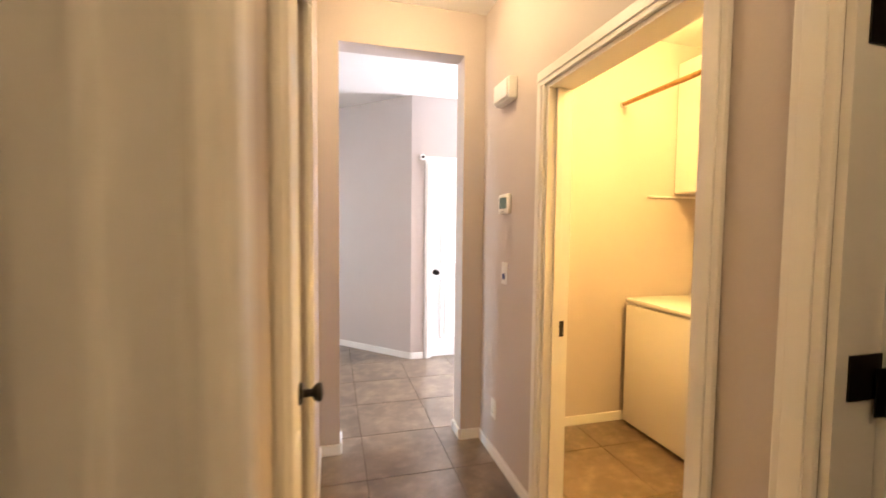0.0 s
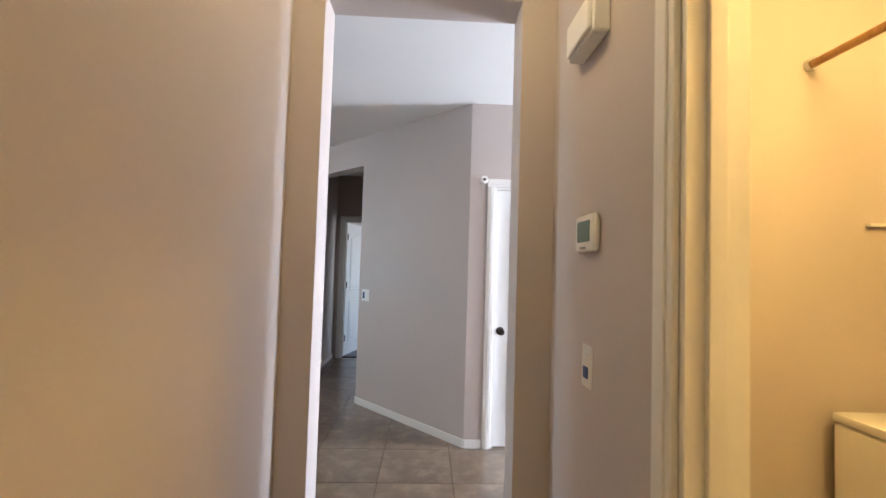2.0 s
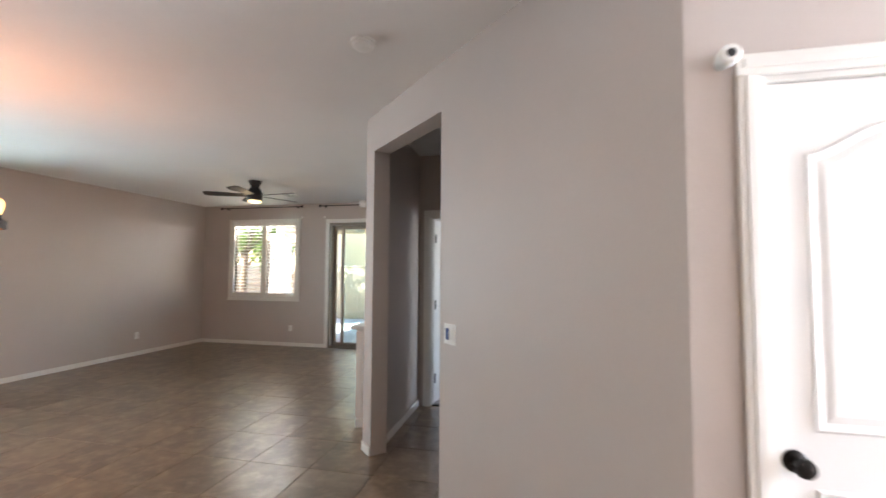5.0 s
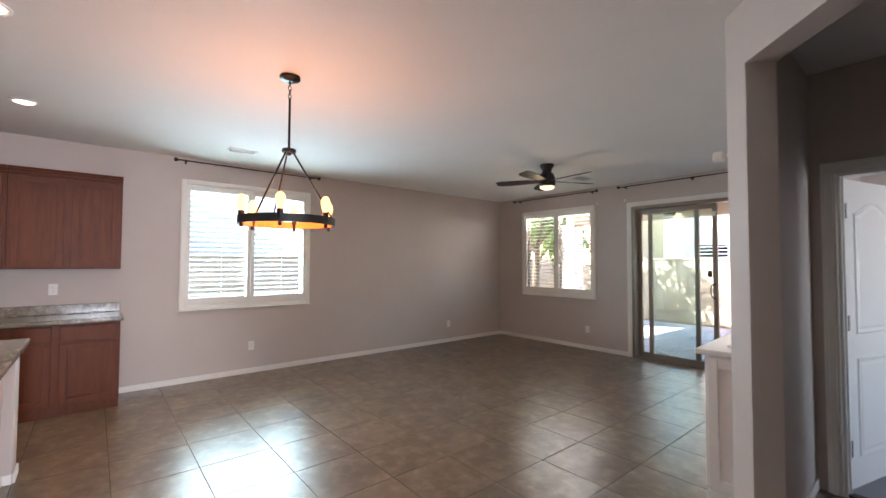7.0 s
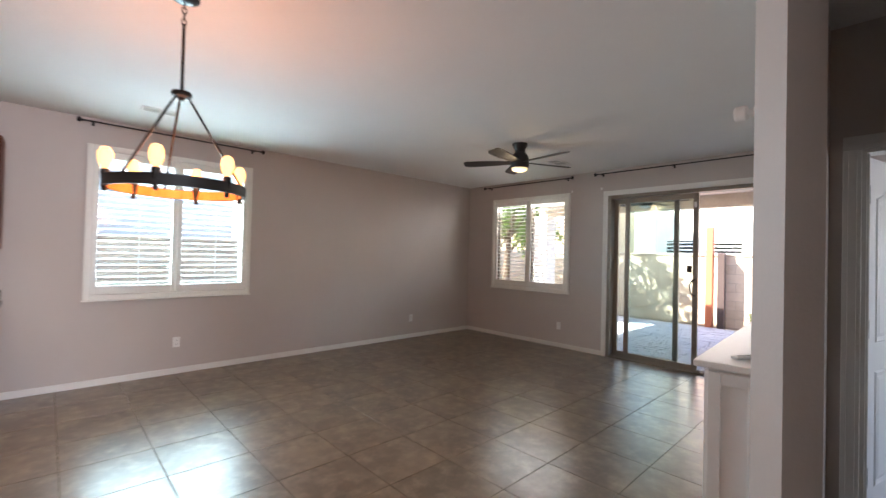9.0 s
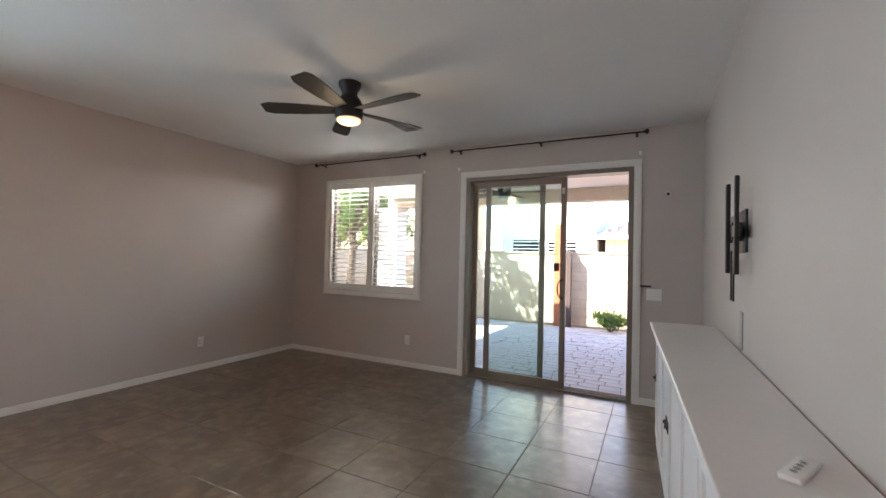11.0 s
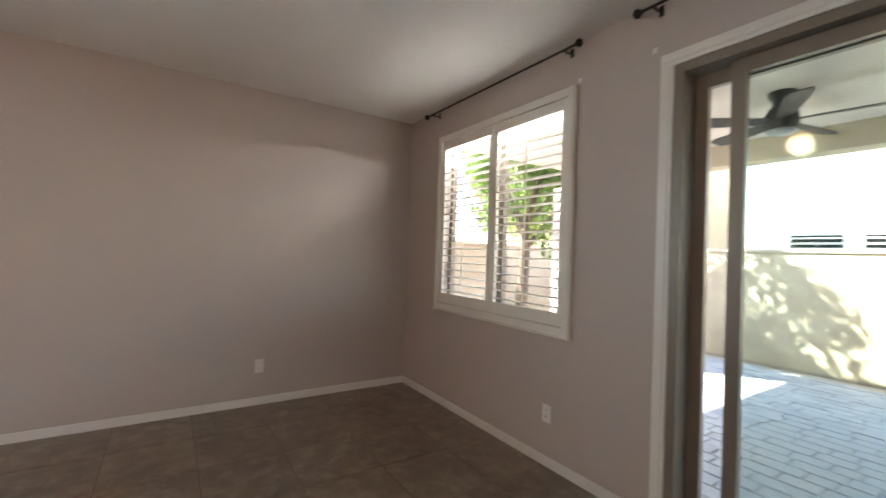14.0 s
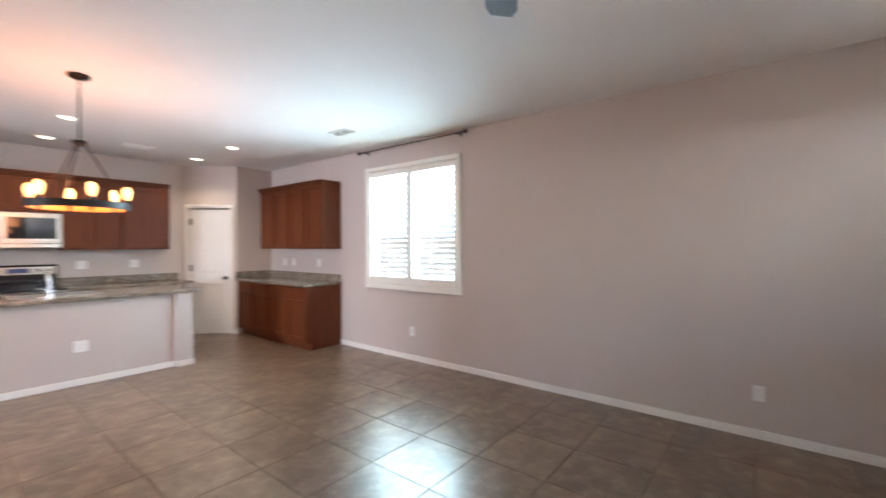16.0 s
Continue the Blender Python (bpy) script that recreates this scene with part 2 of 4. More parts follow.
def lathe(bm, profile, seg=28, m=None):
    """A turned shape about z from (radius, height) pairs."""
    rings = []
    for r, z in profile:
        ring = []
        for i in range(seg):
            a = 2 * math.pi * i / seg
            p = Vector((r * math.cos(a), r * math.sin(a), z))
            ring.append(bm.verts.new(m @ p if m else p))
        rings.append(ring)
    for a, b in zip(rings, rings[1:]):
        for i in range(seg):
            j = (i + 1) % seg
            bm.faces.new((a[i], a[j], b[j], b[i]))
    bm.faces.new(list(reversed(rings[0])))
    bm.faces.new(rings[-1])
    return bm


def ball(bm, at, r, seg=14, scale=(1, 1, 1)):
    bmesh.ops.create_uvsphere(bm, u_segments=seg, v_segments=seg // 2 + 2, radius=r,
                              matrix=Matrix.Translation(at) @ Matrix.Diagonal((*scale, 1)))
    return bm


def B():
    return bmesh.new()


def mesh_of(name, bm, mat, smooth=False):
    bmesh.ops.recalc_face_normals(bm, faces=bm.faces)
    d = bpy.data.meshes.new(name)
    bm.to_mesh(d)
    bm.free()
    d.materials.append(mat)
    if smooth:
        for p in d.polygons:
            p.use_smooth = True
        d.set_sharp_from_angle(angle=radians(40))
    return d


def part(name, bm, mat, parent=None, label="", m=None, smooth=False):
    ob = new(name, mesh_of(name, bm, mat, smooth))
    if parent:
        ob.parent = parent
    if m:
        ob.matrix_basis = m
    if label:
        tagged(ob, label)
    return ob


def thing(name, m, label, category, group="", kind=""):
    ob = new(name)
    ob.empty_display_size = 0.1
    ob.matrix_basis = m
    return tagged(ob, label, category, group, kind)


def setting(name, bm, mat, label, category, smooth=False):
    return tagged(part(name, bm, mat, smooth=smooth), label, category, kind="structure")


def along(p0, p1):
    """Local frame of a wall: x along it, y to its left, z up."""
    d = Vector((p1[0] - p0[0], p1[1] - p0[1], 0))
    return Matrix.Translation((p0[0], p0[1], 0)) @ Matrix.Rotation(math.atan2(d.y, d.x), 4, 'Z'), d.length


CEIL = 2.74


def wall(name, p0, p1, thick, openings=(), label="greige painted wall with a fine texture", z0=0.0, z1=CEIL, mat=None):
    """The room's face lies on p0 to p1, the thickness to the right of that way. openings: (s0, s1, z0, z1)."""
    m, length = along(p0, p1)
    bm = B()
    s = 0.0
    for a, b, lo, hi in sorted(openings):
        if a > s:
            box(bm, s, -thick, z0, a, 0, z1, m=m)
        if lo > z0:
            box(bm, a, -thick, z0, b, 0, lo, m=m)
        if hi < z1:
            box(bm, a, -thick, hi, b, 0, z1, m=m)
        s = b
    if s < length:
        box(bm, s, -thick, z0, length, 0, z1, m=m)
    return setting(name, bm, mat or M_WALL, label, "wall")


def baseboard(p0, p1, gaps=(), high=0.068):
    m, length = along(p0, p1)
    s, spans = 0.0, []
    for a, b in sorted(gaps):
        if a > s:
            spans.append((s, a))
        s = max(s, b)
    if s < length:
        spans.append((s, length))
    for a, b in spans:
        bm = B()
        box(bm, a, 0.001, 0.0, b, 0.013, high, 0.004, m=m)
        setting("baseboard", bm, M_TRIM, "white painted wooden baseboard along the wall foot", "baseboard")


def casing(p0, p1, s0, s1, top, width=0.075, proud=0.018, floor=0.0, sill=False, name="trim", label="white painted moulded door casing"):
    """Trim round an opening, on the room's face of a wall."""
    m, _ = along(p0, p1)
    bm = B()
    for a, b in ((s0 - width, s0), (s1, s1 + width)):
        box(bm, a, 0.001, floor, b, proud, top, 0.004, m=m)
        box(bm, a + 0.018, proud - 0.002, floor, b - 0.022, proud + 0.006, top - 0.0, 0.002, m=m)
    box(bm, s0 - width, 0.001, top, s1 + width, proud, top + width, 0.004, m=m)
    box(bm, s0 - width + 0.018, proud - 0.002, top + 0.022, s1 + width - 0.018, proud + 0.006, top + width - 0.018, 0.002, m=m)
    return setting(name, bm, M_TRIM, label, "trim")


def jamb(p0, p1, s0, s1, top, thick, stop=True):
    m, _ = along(p0, p1)
    bm = B()
    e = 0.018
    box(bm, s0, -thick - 0.002, 0, s0 + e, 0.002, top, m=m)
    box(bm, s1 - e, -thick - 0.002, 0, s1, 0.002, top, m=m)
    box(bm, s0 + e, -thick - 0.002, top - e, s1 - e, 0.002, top, m=m)
    if stop:
        box(bm, s0 + e, -thick * 0.6, 0, s0 + e + 0.012, -thick * 0.3, top - e, 0.002, m=m)
        box(bm, s1 - e - 0.012, -thick * 0.6, 0, s1 - e, -thick * 0.3, top - e, 0.002, m=m)
    return setting("door_jamb", bm, M_TRIM, "white painted wooden door jamb lining the opening", "door jamb")


# ---- doors ----


def panel_outline(x0, x1, z0, z1, arch):
    pts = [(x0, z0), (x1, z0)]
    if not arch:
        return pts + [(x1, z1), (x0, z1)]
    n = 14
    for i in range(n + 1):
        u = 1 - i / n
        k = 0.5 - 0.5 * math.cos(2 * math.pi * u)
        pts.append((x0 + (x1 - x0) * u, z1 - arch + arch * k ** 0.8))
    return pts


def raised_panel(x0, x1, z0, z1, arch, y, out):
    """A moulded door panel: a groove and a raised field on the face at y; out is the way the face looks (-1 or 1)."""
    bm = B()
    cx, cz = (x0 + x1) / 2, (z0 + z1) / 2
    rings = []
    for inset, lift in ((0, 0.0), (0.008, 0.007), (0.018, 0.004), (0.03, 0.0015), (0.05, 0.006)):
        kx, kz = 1 - 2 * inset / (x1 - x0), 1 - 2 * inset / (z1 - z0)
        rings.append([bm.verts.new((cx + (px - cx) * kx, y + out * lift, cz + (pz - cz) * kz)) for px, pz in panel_outline(x0, x1, z0, z1, arch)])
    for a, b in zip(rings, rings[1:]):
        for i in range(len(a)):
            j = (i + 1) % len(a)
            bm.faces.new((a[i], a[j], b[j], b[i]))
    bm.faces.new(rings[-1])
    return bm


def knob(parent, x, y, z, out, mat):
    bm = B()
    mm = Matrix.Translation((x, y, z)) @ Matrix.Rotation(radians(-90 * out), 4, 'X')
    lathe(bm, ((0.032, 0), (0.032, 0.006), (0.026, 0.010), (0.012, 0.012), (0.011, 0.034), (0.022, 0.042), (0.028, 0.052), (0.026, 0.062), (0.012, 0.067)), 20, mm)
    return part("door_knob", bm, mat, parent, "dark bronze round door knob", smooth=True)


def door_leaf(name, m, w, h, label, hinge_z=(0.25, 1.08, 1.83), knob_x=None, arch=True, hinges=True, t=0.035):
    """Hinged at x = 0, from y = 0 back to y = t, standing from z = 0."""
    d = thing(name, m, label, "door", kind="structure")
    bm = B()
    box(bm, 0, 0, 0.008, w, t, h, 0.002)
    part("door_slab", bm, M_DOOR, d)
    s = 0.115
    for y, out in ((0.0, -1), (t, 1)):
        part("door_panel", raised_panel(s, w - s, 1.0, h - 0.13, 0.09 if arch else 0, y, out), M_DOOR, d)
        part("door_panel", raised_panel(s, w - s, 0.2, 0.84, 0, y, out), M_DOOR, d)
        if knob_x is not None:
            knob(d, knob_x, y, 0.915, out, M_BLACK)
    if hinges:
        for z in hinge_z:
            bm = B()
            cyl(bm, (-0.006, -0.006, z - 0.05), (-0.006, -0.006, z + 0.05), 0.007, seg=10)
            box(bm, -0.004, -0.003, z - 0.05, 0.03, 0.0, z + 0.05, 0.001)
            box(bm, -0.035, 0.0, z - 0.05, -0.004, 0.003, z + 0.05, 0.001)
            part("hinge", bm, M_BLACK, d, "black door hinge")
    return d


# ---- large structure ----
XL, YF, XR, YK = -6.44, 6.88, -1.23, -1.95
bm = B()
box(bm, -6.62, -4.5, -0.12, 5.2, 7.04, -0.006)
FLOOR = setting("floor", bm, M_GROUT, "brown mottled ceramic tile floor with dark grout joints", "floor")
bm = B()
box(bm, -6.62, -4.5, CEIL, 5.2, 7.04, CEIL + 0.15)
setting("ceiling", bm, M_CEIL, "flat white textured ceiling", "ceiling")
bm = B()
box(bm, -1.085, 4.12, -0.004, 2.9, 6.88, 0.008)
setting("carpet", bm, M_CARPET, "blue grey bedroom carpet", "carpet")
bm = B()
box(bm, -0.96, 4.06, 0.0, -0.18, 4.12, 0.012, 0.003)
setting("door_threshold", bm, M_BLACKP, "dark threshold strip between tile and carpet", "threshold")

FAR = ((2.9, YF), (-6.6, YF))
wall("wall_north", *FAR, 0.16, [(2.9 + 1.83, 2.9 + 3.66, 0.0, 2.36), (2.9 + 4.325, 2.9 + 5.775, 0.93, 2.39)])
WEST = ((XL, YF), (XL, -2.1))
wall("wall_west", *WEST, 0.16, [(YF - 2.72, YF - 1.23, 0.95, 2.41)])
wall("wall_living_east", (XR, 2.875), (XR, YF), 0.14)
DIAG = ((0.615, 1.03), (XR, 2.875))
wall("wall_diagonal", *DIAG, 0.14, [(1.435, 2.454, 0, 2.435)])
CLOSET = ((5.0, 1.03), (0.615, 1.03))
wall("wall_closet", *CLOSET, 0.12, [(3.46, 4.177, 0, 2.06)])
wall("wall_entry_east", (5.0, -0.53), (5.0, 1.03), 0.14, [(0.55, 1.5, 0.7, 2.25)])
HEND = ((-0.378, -0.53), (5.0, -0.53))
wall("wall_hall_end", *HEND, 0.155, [(0.24, 1.011, 0, 2.475)])
HL = ((-0.258, -0.685), (-0.258, -4.3))
wall("wall_hall_west", *HL, 0.12, [(1.24, 1.862, 0, 2.05), (2.28, 3.09, 0, 2.05)])
HR = ((0.77, -4.3), (0.77, -0.685))
wall("wall_hall_east", *HR, 0.12, [(0.85, 1.65, 0, 2.05), (1.955, 2.80, 0, 2.05)])
# western stretch of this wall and the next one: unseen, added against sunlight
wall("wall_hall_south", (-3.2, -4.3), (3.2, -4.3), 0.12)
wall("wall_side_room_west", (-3.2, -2.07), (-3.2, -4.3), 0.12)
wall("wall_laundry_east", (2.55, -2.5), (2.55, -0.685), 0.12)
wall("wall_laundry_south", (0.89, -2.5), (2.67, -2.5), 0.10)
wall("wall_bath_east", (2.55, -4.3), (2.55, -2.6), 0.12)
wall("wall_kitchen_south", (XL, YK), (-0.378, YK), 0.12)
wall("wall_pantry_return", (XL, -1.35), (-5.85, -1.35), 0.08)
PANTRY = ((-5.85, -1.35), (-5.25, -1.95))
wall("wall_pantry", *PANTRY, 0.08, [(0.115, 0.735, 0, 2.05)])
CORR = ((2.6, 4.05), (-1.09, 4.05))
wall("wall_bedroom_south", *CORR, 0.12, [(2.78, 3.56, 0, 2.05)])
wall("wall_corridor_south", (-0.29, 2.145), (2.6, 2.145), 0.1)
wall("wall_corridor_east", (2.6, 2.145), (2.6, 4.05), 0.12)
wall("wall_bedroom_east", (2.9, 4.17), (2.9, YF), 0.12, [(0.6, 2.2, 0.8, 2.2)])

# baseboards
baseboard(*FAR, [(0, 2.9 - XR + 0.0), (2.9 + 1.76, 2.9 + 3.73), (2.9 - XL, 20)])
baseboard((XL, YF), (XL, 0.6))
baseboard((XR, 5.95), (XR, YF - 0.013))
baseboard((XR, 2.87), (XR, 3.28))
baseboard((0.615, 1.03), (XR, 2.875), [(1.435, 2.454)])
baseboard(*CLOSET, [(3.46 - 0.075, 4.177 + 0.075)])
baseboard((0.633, -0.53), (5.0, -0.53))
baseboard(*HR, [(0.765, 1.735), (1.885, 2.87)])
baseboard(*HL, [(1.155, 1.947), (2.195, 3.175)])
baseboard((0.77, -0.685), (0.633, -0.685))
baseboard((0.633, -0.685), (0.633, -0.53))
baseboard((-0.138, -0.53), (-0.138, -0.685))
baseboard((-0.138, -0.685), (-0.258, -0.685))
baseboard((2.55, -0.685), (0.89, -0.685))
baseboard((-1.09, 4.05), (-1.09, 2.95))
baseboard((-0.378, YK + 0.6), (-0.378, -0.53))
baseboard((2.9, YF), (-1.09, YF))
baseboard((-5.85, -1.35), (-5.25, -1.95), [(0.04, 0.81)])

# casings and jambs
casing(*HR, 1.955, 2.80, 2.05, 0.07)
jamb(*HR, 1.955, 2.80, 2.05, 0.12)
casing(*HR, 0.85, 1.65, 2.05, 0.085)
jamb(*HR, 0.85, 1.65, 2.05, 0.12, False)
casing(*HL, 1.24, 1.862, 2.05, 0.085)
casing(*HL, 2.28, 3.09, 2.05, 0.085)
jamb(*HL, 2.28, 3.09, 2.05, 0.12)
casing(*CLOSET, 3.46, 4.177, 2.06, 0.068)
jamb(*CLOSET, 3.46, 4.177, 2.06, 0.12)
casing(*CORR, 2.78, 3.56, 2.05, 0.075)
jamb(*CORR, 2.78, 3.56, 2.05, 0.12)
casing(*PANTRY, 0.115, 0.735, 2.05, 0.06)
casing(*FAR, 2.9 + 1.83, 2.9 + 3.66, 2.36, 0.07, label="white painted casing round the sliding door")

# ---- doors ----
neighbour = door_leaf("door_laundry_neighbour", pose(0.895, -2.685, 0, 0, 0, -4), 0.76, 2.03, "white panel door standing open into a side room", knob_x=0.70)
for z in (0.27, 1.11, 1.80):
    part("hinge", box(B(), 0.80, -2.672, z - 0.046, 0.892, -2.6685, z + 0.046, 0.001), M_BLACK, neighbour, "black door hinge", neighbour.matrix_basis.inverted())
door_leaf("door_hall_closet", pose(-0.258 - 0.012, -2.545, 0, 0, 0, 90) @ pose(0, 0, 0), 0.60, 2.03, "closed white panel door with a dark bronze knob", (0.25, 1.06, 1.83), 0.545)
door_leaf("door_entry_closet", pose(0.825, 1.045, 0) , 0.70, 2.04, "closed narrow white arched panel door with a black knob", knob_x=0.06, hinges=False)
door_leaf("door_bedroom", pose(-0.94, 4.165, 0, 0, 0, 74), 0.76, 2.03, "white two panel arched door standing open into the bedroom", (0.27, 1.08, 1.82), 0.70)
_m, _ = along(*PANTRY)
door_leaf("door_pantry", _m @ pose(0.73, -0.012, 0, 0, 0, 180) @ pose(0, 0, 0), 0.61, 2.03, "closed white arched panel pantry door with a black knob", knob_x=0.55)
bm = B()
box(bm, 0.829, -1.522, 0.89, 0.871, -1.518, 0.965, 0.002)
box(bm, 0.839, -1.5235, 0.91, 0.859, -1.5215, 0.945, 0.001)
tagged(part("strike_plate", bm, M_BLACK), "dark bronze strike plate on the laundry door jamb", "strike plate")

# ---- windows with plantation shutters ----


def louvre(w):
    bm = B()
    n = 8
    top, bot = [], []
    for i in range(n + 1):
        u = -1 + 2 * i / n
        h = 0.0045 * math.sqrt(max(0.0, 1 - u * u)) + 0.0006
        top.append((u * 0.031, h))
        bot.append((u * 0.031, -h))
    loop = top + bot[::-1]
    ends = [[bm.verts.new((x, y, z)) for y, z in loop] for x in (0, w)]
    for i in range(len(loop)):
        j = (i + 1) % len(loop)
        bm.faces.new((ends[0][i], ends[0][j], ends[1][j], ends[1][i]))
    bm.faces.new(ends[0])
    bm.faces.new(ends[1])
    return mesh_of("louver", bm, M_SHUT, True)


def shutter_window(name, m, w, z0, z1, tilt, label):
    """Local x runs along the wall from the window's one outer edge, y looks into the room."""
    win = thing(name, m, label, "window", kind="structure")
    f = 0.055
    bm = B()
    for a, b in ((0, f), (w - f, w)):
        box(bm, a, 0.001, z0, b, 0.03, z1, 0.004)
        box(bm, a + 0.012, 0.028, z0, b - 0.012, 0.036, z1, 0.003)
    box(bm, f, 0.001, z1 - f, w - f, 0.03, z1, 0.004)
    box(bm, f, 0.001, z0, w - f, 0.03, z0 + f, 0.004)
    box(bm, -0.012, 0.001, z0 - 0.012, w + 0.012, 0.045, z0 - 0.0, 0.004)
    part("window_frame", bm, M_SHUT, win, "ivory painted shutter frame")
    half = (w - 2 * f) / 2
    st, lo, hi = 0.045, 0.105, 0.095
    for k in range(2):
        x0 = f + k * half + 0.002
        x1 = x0 + half - 0.004
        za, zb = z0 + f + 0.003, z1 - f - 0.003
        p = part("shutter_panel", box(box(box(box(B(), x0, -0.012, za, x0 + st, 0.018, zb, 0.003), x1 - st, -0.012, za, x1, 0.018, zb, 0.003),
                                          x0 + st, -0.012, za, x1 - st, 0.018, za + lo - 0.02, 0.003), x0 + st, -0.012, zb - hi + 0.02, x1 - st, 0.018, zb, 0.003), M_SHUT, win)
        a, b = za + lo - 0.02, zb - hi + 0.02
        n = 21
        lv = louvre(x1 - x0 - 2 * st - 0.006)
        for i in range(n):
            z = a + (b - a) * (i + 0.5) / n
            o = new("louver", lv)
            o.parent = p
            o.matrix_basis = pose(x0 + st + 0.003, 0.003, z, tilt + random.uniform(-1.5, 1.5), 0, 0)
        bm = B()
        xr = (x0 + x1) / 2 - 0.02
        box(bm, xr - 0.004, 0.034, a + 0.03, xr + 0.004, 0.042, b - 0.03, 0.002)
        part("tilt_rod", bm, M_SHUT, p)
    # sash behind the shutter
    bm = B()
    for a, b in ((0.06, 0.10), (w / 2 - 0.03, w / 2 + 0.03), (w - 0.10, w - 0.06)):
        box(bm, a, -0.13, z0 + 0.06, b, -0.08, z1 - 0.06, 0.003)
    box(bm, 0.10, -0.13, z0 + 0.06, w - 0.10, -0.08, z0 + 0.10, 0.003)
    box(bm, 0.10, -0.13, z1 - 0.10, w - 0.10, -0.08, z1 - 0.06, 0.003)
    part("sash", bm, M_BRONZE, win, "taupe aluminium window sash")
    bm = B()
    box(bm, 0.09, -0.108, z0 + 0.09, w - 0.09, -0.103, z1 - 0.09)
    g = part("pane", bm, M_GLASS, win)
    g.visible_shadow = False
    return win


_m, _ = along(*WEST)
shutter_window("window_1", _m @ pose(YF - 2.78, 0, 0), 1.61, 0.88, 2.475, 1, "white shuttered dining window with louvers tilted open")
_m, _ = along(*FAR)
shutter_window("window_2", _m @ pose(2.9 + 4.265, 0, 0), 1.57, 0.867, 2.455, 2, "white shuttered window with open horizontal louvers")


def curtain_rod(m, length, brackets):
    rod = thing("curtain_rod", m, "thin black curtain rod with round finials on wall brackets", "curtain rod", "curtain rods")
    bm = B()
    cyl(bm, (0, 0.075, 0), (length, 0.075, 0), 0.008, seg=12)
    part("rod", bm, M_BLACKP, rod, smooth=True)
    for x, s in ((0, -1), (length, 1)):
        bm = B()
        lathe(bm, ((0.011, 0), (0.013, 0.012), (0.024, 0.022), (0.026, 0.034), (0.02, 0.046), (0.008, 0.05)), 16, Matrix.Translation((x, 0.075, 0)) @ Matrix.Rotation(radians(90 * s), 4, 'Y'))
        part("finial", bm, M_BLACKP, rod, smooth=True)
    for x in brackets:
        bm = B()
        box(bm, x - 0.012, 0.0, -0.03, x + 0.012, 0.006, 0.025, 0.002)
        box(bm, x - 0.006, 0.004, -0.016, x + 0.006, 0.08, -0.006, 0.002)
        box(bm, x - 0.008, 0.065, -0.012, x + 0.008, 0.085, -0.004, 0.002)
        part("bracket", bm, M_BLACKP, rod)
    return rod


_m, _ = along(*WEST)
curtain_rod(_m @ pose(YF - 2.85, 0, 2.69), 1.72, (0.08, 1.64))
_m, _ = along(*FAR)
curtain_rod(_m @ pose(2.9 + 4.24, 0, 2.68), 1.72, (0.08, 1.64))
curtain_rod(_m @ pose(2.9 + 1.75, 0, 2.68), 2.05, (0.06, 1.02, 1.99))

# ---- sliding door ----
sd = thing("sliding_door", Matrix(), "taupe aluminium sliding glass door slid half open to the patio", "sliding door", kind="structure")
xa, xb, zt = -3.66, -1.83, 2.36
bm = B()
for a, b in ((xa + 0.001, xa + 0.05), (xb - 0.05, xb - 0.001)):
    box(bm, a, 6.865, 0, b, 7.03, zt - 0.002, 0.003)
box(bm, xa + 0.05, 6.865, zt - 0.05, xb - 0.05, 7.03, zt - 0.002, 0.003)
box(bm, xa + 0.05, 6.865, 0.0, xb - 0.05, 7.03, 0.022, 0.003)
part("door_frame", bm, M_BRONZE, sd)
bm = B()
for y in (6.90, 6.94, 6.985):
    box(bm, xa + 0.05, y - 0.004, 0.02, xb - 0.05, y + 0.004, 0.034)
part("track", bm, M_BRONZE, sd)


def slide_panel(x0, x1, y, mat):
    bm = B()
    s = 0.062
    box(bm, x0, y - 0.018, 0.03, x0 + s, y + 0.018, 2.305, 0.003)
    box(bm, x1 - s, y - 0.018, 0.03, x1, y + 0.018, 2.305, 0.003)
    box(bm, x0 + s, y - 0.018, 0.03, x1 - s, y + 0.018, 0.10, 0.003)
    box(bm, x0 + s, y - 0.018, 2.235, x1 - s, y + 0.018, 2.305, 0.003)
    p = part("panel_frame", bm, mat, sd)
    bm = B()
    box(bm, x0 + s - 0.006, y - 0.003, 0.095, x1 - s + 0.006, y + 0.003, 2.24)
    g = part("pane", bm, M_DOORGLASS, p)
    g.visible_shadow = False
    return p


slide_panel(-3.605, -2.735, 6.99, M_BRONZE)
p = slide_panel(-3.42, -2.49, 6.93, M_BRONZE)
bm = B()
for z in (0.99, 1.19):
    box(bm, -2.532, 6.885, z - 0.012, -2.515, 6.915, z + 0.012, 0.003)
for i in range(10):
    a, b = [math.pi * k / 10 for k in (i, i + 1)]
    cyl(bm, (-2.523 - 0.05 * math.sin(a), 6.885, 1.09 + 0.1 * math.cos(a)), (-2.523 - 0.05 * math.sin(b), 6.885, 1.09 + 0.1 * math.cos(b)), 0.008, seg=8)
part("handle", bm, M_BLACKP, p, "dark curved pull handle", smooth=True)
bm = B()
box(bm, -2.62, 6.915, 1.28, -2.56, 6.928, 1.37, 0.006)
part("latch", bm, M_BLACKP, p, "small dark latch box")
bm = B()
box(bm, -2.54, 6.905, 2.12, -2.51, 6.915, 2.19, 0.004)
part("door_sensor", bm, M_PLATE, p, "white alarm contact")

# ---- fixtures on walls ----


